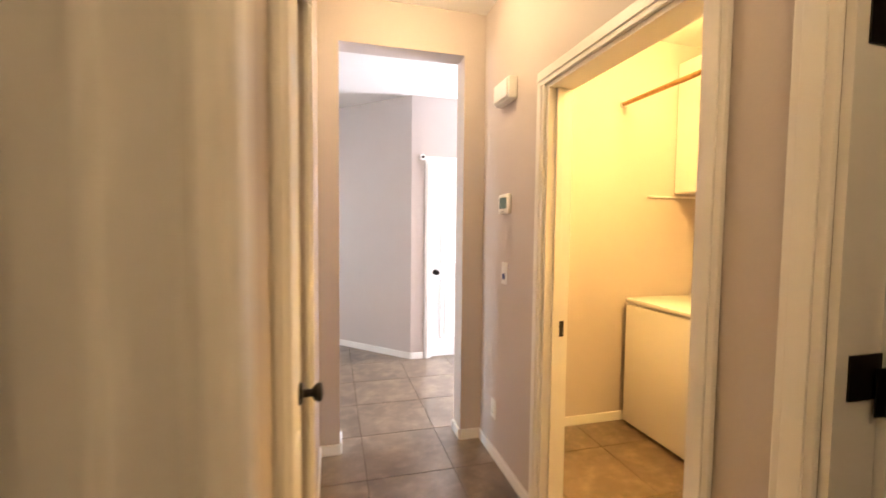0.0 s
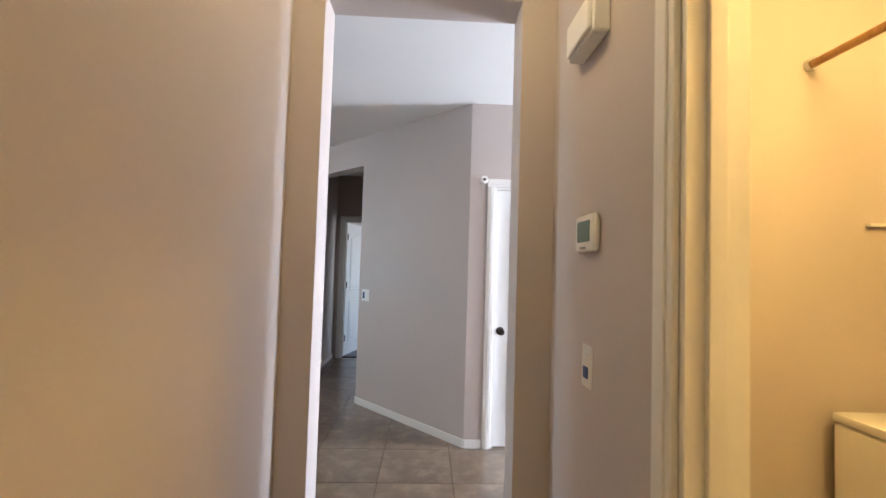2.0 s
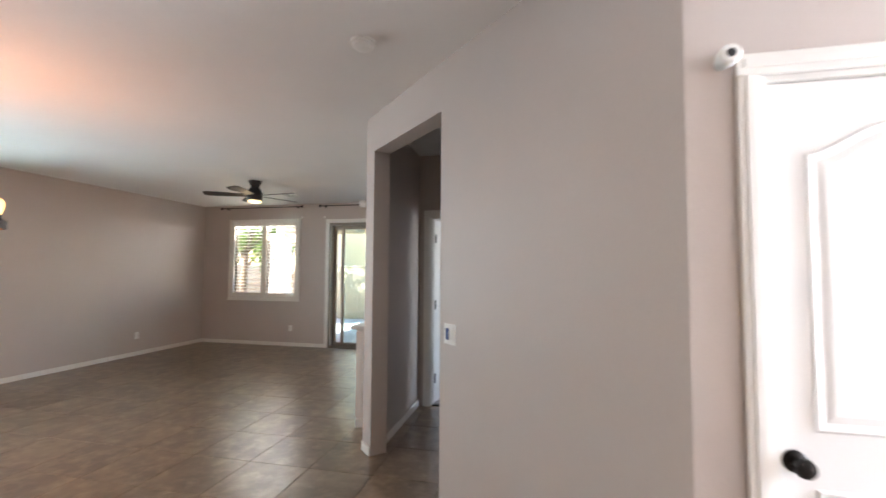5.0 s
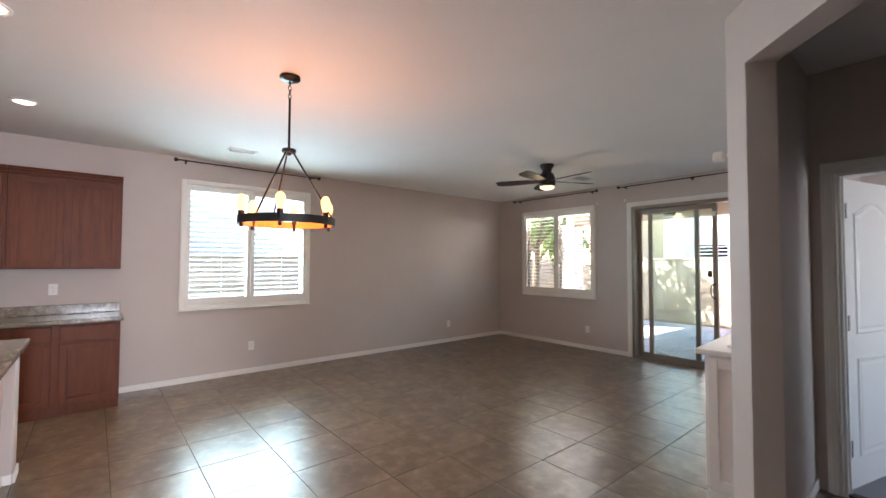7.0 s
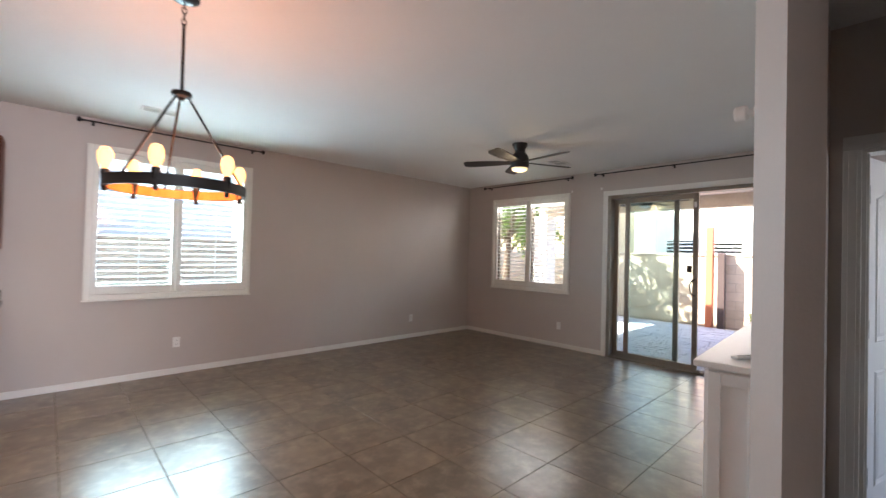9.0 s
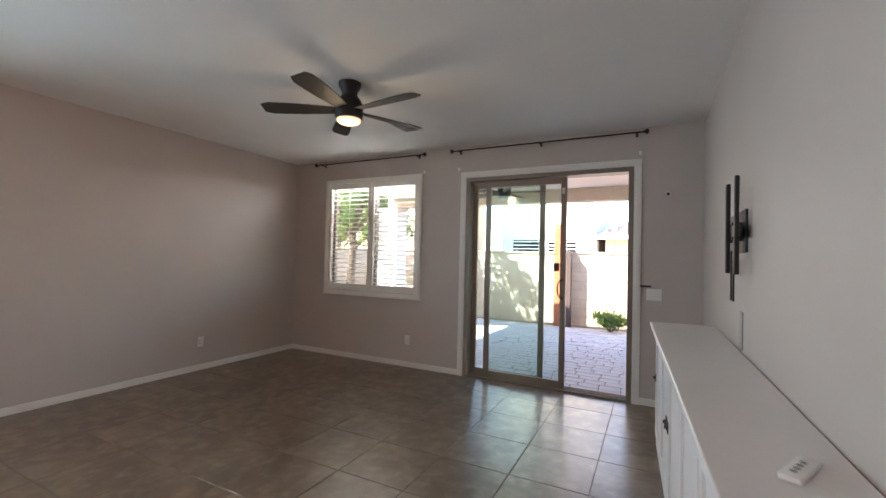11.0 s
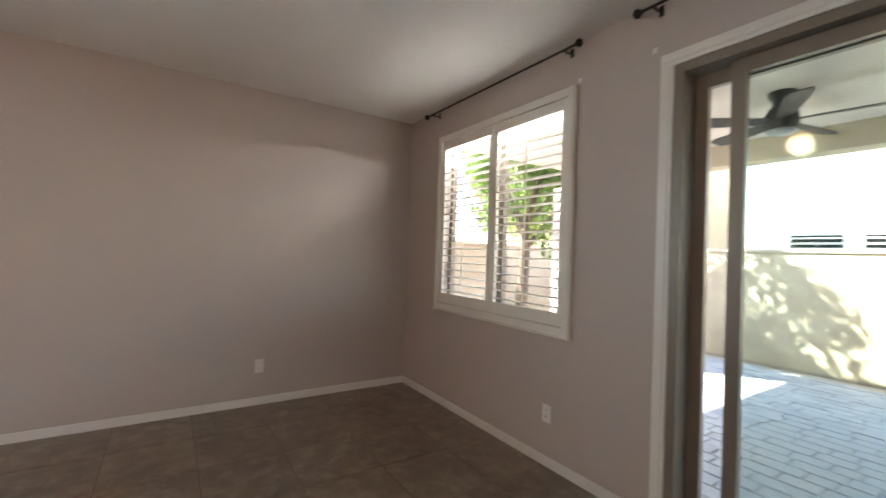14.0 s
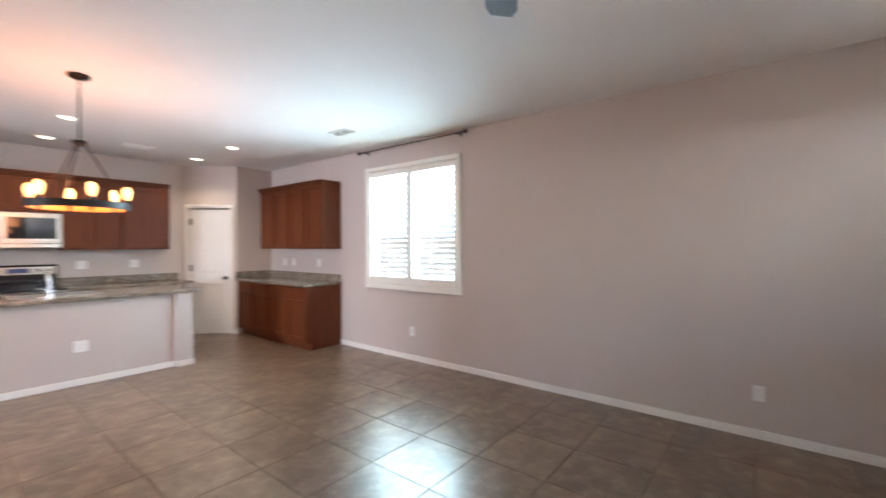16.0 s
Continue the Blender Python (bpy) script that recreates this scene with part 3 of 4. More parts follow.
def plate(name, m, label, kind, w=0.072, h=0.116, toggles=0, sockets=0, group="wall plates", dark=False, mat=None):
    """A wall plate: local x along the wall, y into the room, about its middle."""
    t = thing(name, m, label, kind, group)
    bm = B()
    box(bm, -w / 2, 0.0, -h / 2, w / 2, 0.006, h / 2, 0.0025)
    part("cover_plate", bm, mat or M_PLATE, t)
    for i in range(sockets):
        z = (i - (sockets - 1) / 2) * 0.04
        bm = B()
        box(bm, -0.016, 0.005, z - 0.014, 0.016, 0.009, z + 0.014, 0.003)
        s = part("socket", bm, M_PLATE, t)
        for sx in (-0.006, 0.006):
            bm = B()
            box(bm, sx - 0.0012, 0.0085, z - 0.005, sx + 0.0012, 0.0095, z + 0.005)
            part("slot", bm, M_BLACKP, s)
    for i in range(toggles):
        x = (i - (toggles - 1) / 2) * 0.046
        bm = B()
        box(bm, x - 0.016, 0.005, -0.033, x + 0.016, 0.010, 0.033, 0.003)
        part("rocker", bm, M_BLUE if dark and i == toggles - 1 else M_PLATE, t, "dark blue rocker" if dark and i == toggles - 1 else "")
    return t


MW, MF, MD, MH = along(*WEST)[0], along(*FAR)[0], along(*DIAG)[0], along(*HR)[0]
OUTL = "white duplex power outlet low on the wall"
plate("power_outlet", MW @ pose(YF - 2.003, 0, 0.36), OUTL, "outlet", sockets=2)
plate("power_outlet", MW @ pose(YF - 5.458, 0, 0.335), OUTL, "outlet", sockets=2)
plate("power_outlet", MF @ pose(2.9 + 4.44, 0, 0.34), OUTL, "outlet", sockets=2)
plate("power_outlet", MH @ pose(4.3 - 0.925, 0, 0.30), OUTL, "outlet", sockets=2)
plate("power_outlet", MW @ pose(YF - 0.06, 0, 1.175), "white outlet above the kitchen counter", "outlet", sockets=2)
plate("light_switch", MW @ pose(YF + 0.63, 0, 1.17), "white switch above the kitchen counter", "light switch", toggles=1)
plate("power_outlet", MW @ pose(YF + 0.9, 0, 1.17), "white outlet above the kitchen counter", "outlet", sockets=2)
plate("light_switch", MD @ pose(1.325, 0, 1.10), "white double light switch with a dark rocker", "light switch", 0.116, 0.116, toggles=2, dark=True)
plate("light_switch", MF @ pose(2.9 + 1.64, 0, 1.085), "wide white switch plate beside the sliding door", "light switch", 0.135, 0.116, toggles=2)
sw = plate("light_switch", MH @ pose(4.3 - 1.055, 0, 1.14), "white hall switch with a dark blue lower half", "light switch", 0.072, 0.125)
bm = B()
box(bm, -0.016, 0.005, 0.0, 0.016, 0.011, 0.036, 0.003)
part("rocker", bm, M_PLATE, sw)
bm = B()
box(bm, -0.016, 0.005, -0.036, 0.016, 0.011, -0.002, 0.003)
part("rocker", bm, M_BLUE, sw, "dark blue lower rocker")

th = thing("thermostat", MH @ pose(4.3 - 1.065, 0, 1.53), "white wall thermostat with a grey green screen", "thermostat")
part("housing", box(B(), -0.07, 0, -0.056, 0.07, 0.026, 0.056, 0.012), M_PLATE, th, smooth=True)
part("screen", box(B(), -0.052, 0.02, -0.026, 0.044, 0.0275, 0.036, 0.001), M_SCREEN, th, "grey green display")
for k in range(2):
    part("button", box(B(), -0.022 + k * 0.022, 0.02, -0.046, -0.004 + k * 0.022, 0.029, -0.040, 0.001), M_GREYP, th)
ch = thing("door_chime", MH @ pose(4.3 - 1.08, 0, 2.14), "white plastic door chime box high on the wall", "door chime")
part("housing", box(B(), -0.10, 0, -0.06, 0.10, 0.05, 0.06, 0.008), M_PLATE, ch)
part("cover", box(B(), -0.09, 0.045, -0.05, 0.09, 0.062, 0.05, 0.008), M_PLATE, ch)

sm = thing("smoke_detector", pose(-0.78, 1.73, CEIL), "white round smoke detector on the ceiling", "smoke detector")
part("base", lathe(B(), ((0.070, 0), (0.070, -0.012), (0.064, -0.014))), M_PLATE, sm, smooth=True)
part("cover", lathe(B(), ((0.060, -0.012), (0.058, -0.030), (0.045, -0.040), (0.02, -0.042))), M_PLATE, sm, smooth=True)


def camera_like(name, m, label, category):
    s = thing(name, m, label, category)
    part("mount", lathe(B(), ((0.022, 0), (0.022, 0.008), (0.01, 0.012), (0.01, 0.03)), 16, Matrix.Rotation(radians(-90), 4, 'X')), M_PLATE, s, smooth=True)
    part("body", lathe(B(), ((0.024, 0.028), (0.03, 0.034), (0.03, 0.066), (0.024, 0.072)), 18, Matrix.Rotation(radians(-90), 4, 'X')), M_PLATE, s, smooth=True)
    part("lens", lathe(B(), ((0.014, 0.070), (0.012, 0.0745)), 14, Matrix.Rotation(radians(-90), 4, 'X')), M_BLACKG, s, "dark round lens")
    return s


camera_like("wall_sensor", MF @ pose(2.9 + 1.53, 0, 2.056), "small white wall sensor with a dark lens", "sensor")
camera_like("security_camera", along(*CLOSET)[0] @ pose(5.0 - 0.72, 0, 2.11), "small white camera beside the closet door casing", "security camera")
camera_like("motion_detector", pose(XR, 2.915, 2.03, 0, 0, 90), "small white detector high on the living room wall corner", "detector")
for x, z in ((-1.775, 2.49), (-4.245, 2.475), (-3.765, 2.475)):
    cap = tagged(part("bracket_cap", box(B(), -0.014, 0, -0.018, 0.014, 0.012, 0.018, 0.005), M_PLATE), "small white bracket cap at the casing corner", "bracket cap", "bracket caps")
    cap.matrix_basis = MF @ pose(2.9 - x, 0, z)
hk = thing("wall_hook", MF @ pose(2.9 + 1.715, 0, 1.165), "small black bar hook beside the sliding door", "hook")
part("bar", box(B(), -0.05, 0.012, -0.008, 0.05, 0.022, 0.008, 0.003), M_BLACKP, hk)
part("stem", box(B(), -0.012, 0.0, -0.006, 0.012, 0.014, 0.006, 0.002), M_BLACKP, hk)


def vent(m, label, w=0.30, d=0.15):
    v = thing("ceiling_vent", m, label, "ceiling vent", "ceiling vents")
    # no real hole: the duct's shade is a grey sheet behind the slats
    part("backing", box(B(), -w / 2 + 0.02, -d / 2 + 0.02, -0.004, w / 2 - 0.02, d / 2 - 0.02, -0.002), M_GREYP, v, "grey sheet standing in for the shaded duct opening")
    bm = B()
    for a, b, c, e in ((-w / 2, -d / 2, w / 2, -d / 2 + 0.02), (-w / 2, d / 2 - 0.02, w / 2, d / 2), (-w / 2, -d / 2 + 0.02, -w / 2 + 0.02, d / 2 - 0.02), (w / 2 - 0.02, -d / 2 + 0.02, w / 2, d / 2 - 0.02), (-0.006, -d / 2 + 0.02, 0.006, d / 2 - 0.02)):
        box(bm, a, b, -0.012, c, e, 0, 0.002)
    part("frame", bm, M_PLATE, v)
    for i in range(6):
        y = -d / 2 + 0.03 + i * (d - 0.06) / 5
        bm = B()
        box(bm, -w / 2 + 0.02, -0.008, -0.001, w / 2 - 0.02, 0.008, 0.001)
        part("slat", bm, M_PLATE, v, m=pose(0, y, -0.009, 35, 0, 0))
    return v


vent(pose(-3.95, 5.93, CEIL, 0, 0, 90), "white slatted ceiling air vent near the sliding door", 0.33, 0.2)
vent(pose(-5.64, 1.65, CEIL, 0, 0, 90), "white slatted ceiling air vent near the dining window")
vent(pose(-4.38, -0.95, CEIL), "white slatted kitchen ceiling air vent", 0.33, 0.2)

for x, y in ((-3.55, -0.05), (-3.55, -1.25), (-5.2, -1.22), (-5.2, -0.08)):
    c = thing("downlight", pose(x, y, CEIL), "round recessed ceiling downlight, lit warm white", "downlight", "kitchen downlights")
    part("trim_ring", lathe(B(), ((0.085, 0), (0.085, -0.006), (0.07, -0.010), (0.066, -0.004))), M_PLATE, c, smooth=True)
    part("lens", lathe(B(), ((0.066, -0.003), (0.06, -0.006))), M_CAN, c, "glowing lens")
    lamp("downlight_light", 'SPOT', (x, y, CEIL - 0.02), 3, (1, 0.82, 0.6), 0.06, (x, y, 0), 130)
# bases out of view; the hall's southern one is added for its extra lamp
for x, y, lab in ((0.25, -1.3, "unseen round white hall ceiling lamp base"), (0.25, -3.6, "unseen round white hall ceiling lamp base"), (1.7, -1.9, "round white laundry ceiling lamp base")):
    c = thing("ceiling_lamp", pose(x, y, CEIL), lab, "ceiling lamp")
    part("base", lathe(B(), ((0.13, 0), (0.13, -0.025), (0.12, -0.03))), M_PLATE, c, smooth=True)

# ---- chandelier ----
ch = thing("chandelier", pose(-3.38, 1.385, 0), "black ring chandelier with warm glowing bulbs over the dining area", "chandelier")
part("canopy", lathe(B(), ((0.068, 2.74), (0.068, 2.722), (0.05, 2.712), (0.012, 2.706))), M_BLACK, ch, smooth=True)
bm = B()
for i in range(4):
    mm = Matrix.Translation((0, 0, 2.692 - i * 0.03)) @ Matrix.Rotation(radians(90 * (i % 2)), 4, 'Z') @ Matrix.Rotation(radians(90), 4, 'X') @ Matrix.Diagonal((0.7, 1.25, 1, 1))
    for k in range(12):
        a, b = [2 * math.pi * q / 12 for q in (k, k + 1)]
        cyl(bm, mm @ Vector((0.014 * math.cos(a), 0.014 * math.sin(a), 0)), mm @ Vector((0.014 * math.cos(b), 0.014 * math.sin(b), 0)), 0.003, seg=6)
part("chain", bm, M_BLACK, ch, smooth=True)
part("stem", cyl(B(), (0, 0, 2.235), (0, 0, 2.592), 0.0075, seg=12), M_BLACK, ch, smooth=True)
part("hub", lathe(B(), ((0.012, 2.245), (0.044, 2.238), (0.048, 2.226), (0.044, 2.214), (0.018, 2.208), (0.012, 2.195))), M_BLACK, ch, smooth=True)


def band(r0, r1, z0, z1, seg=64):
    bm = B()
    prof = ((r0, z0), (r1, z0), (r1, z1), (r0, z1))
    rings = [[bm.verts.new((r * math.cos(2 * math.pi * i / seg), r * math.sin(2 * math.pi * i / seg), z)) for r, z in prof] for i in range(seg)]
    for i in range(seg):
        a, b = rings[i], rings[(i + 1) % seg]
        for k in range(4):
            bm.faces.new((a[k], a[(k + 1) % 4], b[(k + 1) % 4], b[k]))
    return bm


part("ring", band(0.296, 0.312, 1.715, 1.767), M_RING, ch, "black outer ring", smooth=True)
part("inner_ring", band(0.288, 0.2955, 1.717, 1.765), M_RINGIN, ch, "wooden inner ring coloured orange as if lit by the bulbs", smooth=True)
for k in range(3):
    a = radians(62 + 120 * k)
    part("stay_rod", cyl(B(), (0.03 * math.cos(a), 0.03 * math.sin(a), 2.215), (0.297 * math.cos(a), 0.297 * math.sin(a), 1.76), 0.006, seg=10), M_BLACK, ch, smooth=True)
for k in range(6):
    a = radians(32 + 60 * k)
    x, y = 0.297 * math.cos(a), 0.297 * math.sin(a)
    mm = Matrix.Translation((x, y, 0))
    s = part("socket", lathe(B(), ((0.006, 1.69), (0.012, 1.695), (0.012, 1.715), (0.02, 1.767), (0.02, 1.79), (0.015, 1.795)), 14, mm), M_BLACK, ch, smooth=True)
    part("bulb", lathe(B(), ((0.013, 1.79), (0.016, 1.80), (0.026, 1.825), (0.03, 1.85), (0.029, 1.87), (0.018, 1.893), (0.004, 1.899)), 16, mm), M_BULBG, s, "glowing amber bulb", smooth=True)
lamp("chandelier_light", 'POINT', (-3.38, 1.385, 1.87), 3.1, (1, 0.40, 0.17), 0.25)

# ---- ceiling fan ----


def fan(m, label, turn, scale_light):
    f = thing("ceiling_fan", m, label, "ceiling fan")
    part("canopy", lathe(B(), ((0.088, 0), (0.088, -0.02), (0.075, -0.045), (0.06, -0.075), (0.06, -0.10))), M_BLACKP, f, smooth=True)
    part("motor_housing", lathe(B(), ((0.06, -0.10), (0.085, -0.13), (0.104, -0.17), (0.108, -0.22), (0.106, -0.27), (0.098, -0.285))), M_BLACKP, f, smooth=True)
    part("light_lens", lathe(B(), ((0.092, -0.284), (0.09, -0.30), (0.075, -0.312), (0.03, -0.318))), M_FANG if scale_light else M_GREYP, f, "round frosted light lens", smooth=True)
    for k in range(5):
        bm = B()
        n = 10
        up, lo = [], []
        for i in range(n + 1):
            u = i / n
            x = 0.10 + 0.56 * u
            w = 0.045 + 0.03 * math.sin(math.pi * min(1, u * 1.1) * 0.55)
            if i == n:
                w *= 0.7
            up.append((x, w))
            lo.append((x, -w))
        loop = up + lo[::-1]
        a = [bm.verts.new((x, y, 0.004)) for x, y in loop]
        b = [bm.verts.new((x, y, -0.004)) for x, y in loop]
        bm.faces.new(a)
        bm.faces.new(b[::-1])
        for i in range(len(loop)):
            j = (i + 1) % len(loop)
            bm.faces.new((a[i], a[j], b[j], b[i]))
        part("blade", bm, M_BLADE, f, m=pose(0, 0, -0.215, 0, 0, turn + 72 * k) @ pose(0, 0, 0, 11, 0, 0))
    return f


fan(pose(-3.78, 4.845, CEIL), "black five blade ceiling fan with a lit lamp", 65, True)
lamp("fan_light", 'POINT', (-3.78, 4.845, 2.36), 0.6, (1, 0.78, 0.5), 0.08)

# ---- kitchen ----


def shaker_door(parent, x0, x1, z0, z1, y, label=""):
    """A cabinet front facing +y at local y, with a recessed panel inside a frame."""
    bm = B()
    s, t = 0.055, 0.02
    box(bm, x0, y, z0, x0 + s, y + t, z1, 0.002)
    box(bm, x1 - s, y, z0, x1, y + t, z1, 0.002)
    box(bm, x0 + s, y, z0, x1 - s, y + t, z0 + s, 0.002)
    box(bm, x0 + s, y, z1 - s, x1 - s, y + t, z1, 0.002)
    d = part("cabinet_door", bm, parent[1], parent[0], label)
    bm = B()
    box(bm, x0 + s - 0.002, y, z0 + s - 0.002, x1 - s + 0.002, y + 0.006, z1 - s + 0.002)
    part("door_panel", bm, parent[1], d)
    return d


def base_unit(m, w, label, doors=2, depth=0.60):
    c = thing("base_cabinet", m, label, "cabinet", "kitchen base cabinets")
    bm = B()
    box(bm, 0.0015, 0.001, 0.10, w - 0.0015, depth - 0.02, 0.874)
    part("body", bm, M_WOOD, c)
    bm = B()
    box(bm, 0.0015, 0.01, 0.0, w - 0.0015, depth - 0.09, 0.10)
    part("toe_kick", bm, M_WOOD, c)
    k = w / doors
    for i in range(doors):
        shaker_door((c, M_WOOD), i * k + 0.03, (i + 1) * k - 0.03, 0.125, 0.685, depth - 0.02)
        bm = B()
        box(bm, i * k + 0.03, depth - 0.02, 0.715, (i + 1) * k - 0.03, depth, 0.855, 0.004)
        part("drawer_front", bm, M_WOOD, c)
    return c


def wall_unit(m, w, label, doors=2, z0=1.39, z1=2.31, depth=0.32):
    c = thing("wall_cabinet", m, label, "cabinet", "kitchen wall cabinets")
    bm = B()
    box(bm, 0.0015, 0.001, z0, w - 0.0015, depth - 0.02, z1)
    part("body", bm, M_WOOD, c)
    k = w / doors
    for i in range(doors):
        shaker_door((c, M_WOOD), i * k + 0.03, (i + 1) * k - 0.03, z0 + 0.025, z1 - 0.03, depth - 0.02)
    bm = B()
    box(bm, 0.0, 0.001, z1 - 0.012, w, depth + 0.008, z1 + 0.016, 0.006)
    box(bm, 0.0, 0.001, z1 + 0.016, w, depth + 0.024, z1 + 0.036, 0.006)
    box(bm, 0.0, 0.001, z1 + 0.036, w, depth + 0.042, z1 + 0.055, 0.006)
    part("crown_moulding", bm, M_WOOD, c)
    return c


def worktop(name, bm, label):
    return tagged(part(name, bm, M_GRAN), label, "countertop")


# run under the west wall
LBL_B = "cherry stained wooden base cabinet with recessed panel doors"
LBL_W = "cherry stained wooden wall cabinet with recessed panel doors"
mw = pose(XL, 0.60, 0, 0, 0, -90)
base_unit(mw, 0.96, LBL_B)
base_unit(mw @ pose(0.96, 0, 0), 0.98, LBL_B)
wall_unit(mw, 0.86, LBL_W)
wall_unit(mw @ pose(0.86, 0, 0), 0.86, LBL_W)
bm = B()
box(bm, XL + 0.003, -1.347, 0.876, XL + 0.635, 0.622, 0.915, 0.008)
worktop("countertop", bm, "speckled brown granite countertop on the side cabinets")
bm = B()
box(bm, XL + 0.003, -1.325, 0.917, XL + 0.024, 0.61, 1.015, 0.004)
box(bm, XL + 0.024, -1.347, 0.917, XL + 0.62, -1.326, 1.015, 0.004)
tagged(part("backsplash", bm, M_GRAN), "low granite backsplash against the wall", "backsplash")

# run under the kitchen's south wall
for i in range(2):
    base_unit(pose(-5.0 + 0.615 * i, YK, 0), 0.61, LBL_B, 1)
    wall_unit(pose(-4.98 + 0.615 * i, YK, 0), 0.61, LBL_W, 2 if i else 1)
for i in range(2):
    base_unit(pose(-2.985 + 0.80 * i, YK, 0), 0.80, LBL_B)
    wall_unit(pose(-2.985 + 0.80 * i, YK, 0), 0.80, LBL_W)
wall_unit(pose(-3.745, YK, 0), 0.757, "short cherry stained wall cabinet over the microwave", 2, 1.86)
for a, b in ((-5.19, -3.755), (-2.98, -1.36)):
    bm = B()
    box(bm, a, YK + 0.003, 0.876, b, YK + 0.635, 0.915, 0.008)
    worktop("countertop", bm, "speckled brown granite countertop along the kitchen wall")
    bm = B()
    box(bm, a, YK + 0.003, 0.917, b, YK + 0.024, 1.015, 0.004)
    tagged(part("backsplash", bm, M_GRAN), "low granite backsplash against the wall", "backsplash")
mi = thing("microwave", pose(-3.742, YK, 1.42), "stainless steel microwave mounted above the range", "microwave")
part("body", box(B(), 0, 0.002, 0.0, 0.75, 0.36, 0.432, 0.004), M_STEEL, mi)
part("door", box(B(), 0.004, 0.36, 0.05, 0.56, 0.385, 0.425, 0.006), M_STEEL, mi)
part("window", box(B(), 0.05, 0.384, 0.11, 0.50, 0.388, 0.37, 0.002), M_BLACKG, mi)
part("control_panel", box(B(), 0.57, 0.36, 0.05, 0.746, 0.384, 0.425, 0.004), M_BLACKG, mi)
part("handle", cyl(B(), (0.54, 0.42, 0.1), (0.54, 0.42, 0.38), 0.01, seg=12), M_CHROME, mi, smooth=True)
ra = thing("range", pose(-3.742, YK, 0), "stainless steel range with a black glass cooktop", "range")
part("body", box(B(), 0, 0.01, 0.02, 0.75, 0.62, 0.90, 0.004), M_STEEL, ra)
part("cooktop", box(B(), 0, 0.01, 0.901, 0.75, 0.64, 0.918, 0.004), M_BLACKG, ra)
part("back_panel", box(B(), 0, 0.01, 0.918, 0.75, 0.07, 1.20, 0.006), M_BLACKG, ra)
part("panel_trim", box(B(), 0.03, 0.07, 1.08, 0.72, 0.078, 1.175, 0.003), M_STEEL, ra)
part("display", box(B(), 0.27, 0.078, 1.10, 0.47, 0.082, 1.155, 0.002), M_BLUE, ra, "dark blue clock display")
for x in (0.09, 0.18, 0.56, 0.65):
    part("control_knob", cyl(B(), (x, 0.078, 1.13), (x, 0.11, 1.13), 0.02, 0.017, 16), M_BLACKP, ra, smooth=True)
part("oven_door", box(B(), 0.01, 0.62, 0.2, 0.74, 0.65, 0.85, 0.006), M_STEEL, ra)
part("oven_window", box(B(), 0.12, 0.649, 0.35, 0.63, 0.653, 0.68, 0.002), M_BLACKG, ra)
part("oven_handle", cyl(B(), (0.06, 0.70, 0.79), (0.69, 0.70, 0.79), 0.012, seg=12), M_CHROME, ra, smooth=True)
for x in (-4.0, -4.6):
    plate("power_outlet", pose(x, YK, 1.18), "white outlet above the kitchen counter", "outlet", 0.116, 0.116, sockets=2)

# island
bm = B()
box(bm, -4.50, -0.17, 0, -1.9, -0.06, 0.875)
setting("half_wall", bm, M_WALL, "greige half wall carrying the island counter", "half wall")
bm = B()
box(bm, -4.68, -0.75, 0, -4.50, 0.0, 0.875, 0.006)
setting("island_end_wall", bm, M_WALL, "greige end post of the kitchen island", "half wall")
baseboard((-4.487, -0.06), (-1.9, -0.06))
baseboard((-4.68, 0.0), (-4.50, 0.0))
baseboard((-4.50, 0.0), (-4.50, -0.047))
baseboard((-4.68, -0.75), (-4.68, 0.0))
for i in range(3):
    base_unit(pose(-1.92 - 0.86 * i, -0.17, 0, 0, 0, 180), 0.855, LBL_B, 2, 0.56)
bm = B()
box(bm, -4.74, -0.80, 0.876, -1.86, 0.045, 0.918, 0.01)
worktop("island_countertop", bm, "speckled brown granite island countertop with a rounded edge")
bm = B()
box(bm, -3.85, -0.62, 0.919, -3.15, -0.2, 0.925, 0.002)
si = tagged(part("sink", bm, M_STEEL), "stainless steel sink rim set into the island counter", "sink")
fa = thing("faucet", pose(-3.42, -0.14, 0.918), "polished chrome kitchen faucet on the island", "faucet")
part("base", lathe(B(), ((0.028, 0), (0.028, 0.02), (0.018, 0.03), (0.016, 0.12))), M_CHROME, fa, smooth=True)
bm = B()
pts = [(0, 0.0, 0.12)] + [(0, -0.09 + 0.09 * math.cos(radians(a)), 0.16 + 0.09 * math.sin(radians(a))) for a in range(0, 200, 20)]
for a, b in zip(pts, pts[1:]):
    cyl(bm, a, b, 0.011, seg=10)
part("spout", bm, M_CHROME, fa, smooth=True)
part("lever", cyl(B(), (0.015, 0, 0.07), (0.09, 0, 0.10), 0.007, seg=10), M_CHROME, fa, smooth=True)
plate("power_outlet", pose(-3.64, -0.06, 0.40), "white power outlet on the island half wall", "outlet", 0.116, 0.116, sockets=2)

# ---- living room: low white cabinet, television bracket ----
Y0, Y1, X0 = 3.30, 5.96, -1.515
sb = thing("sideboard", pose(XR - 0.002, Y0, 0, 0, 0, 2.8), "long white painted sideboard with panel doors and black latches", "sideboard")
L = Y1 - Y0
SL = math.tan(radians(2.8))


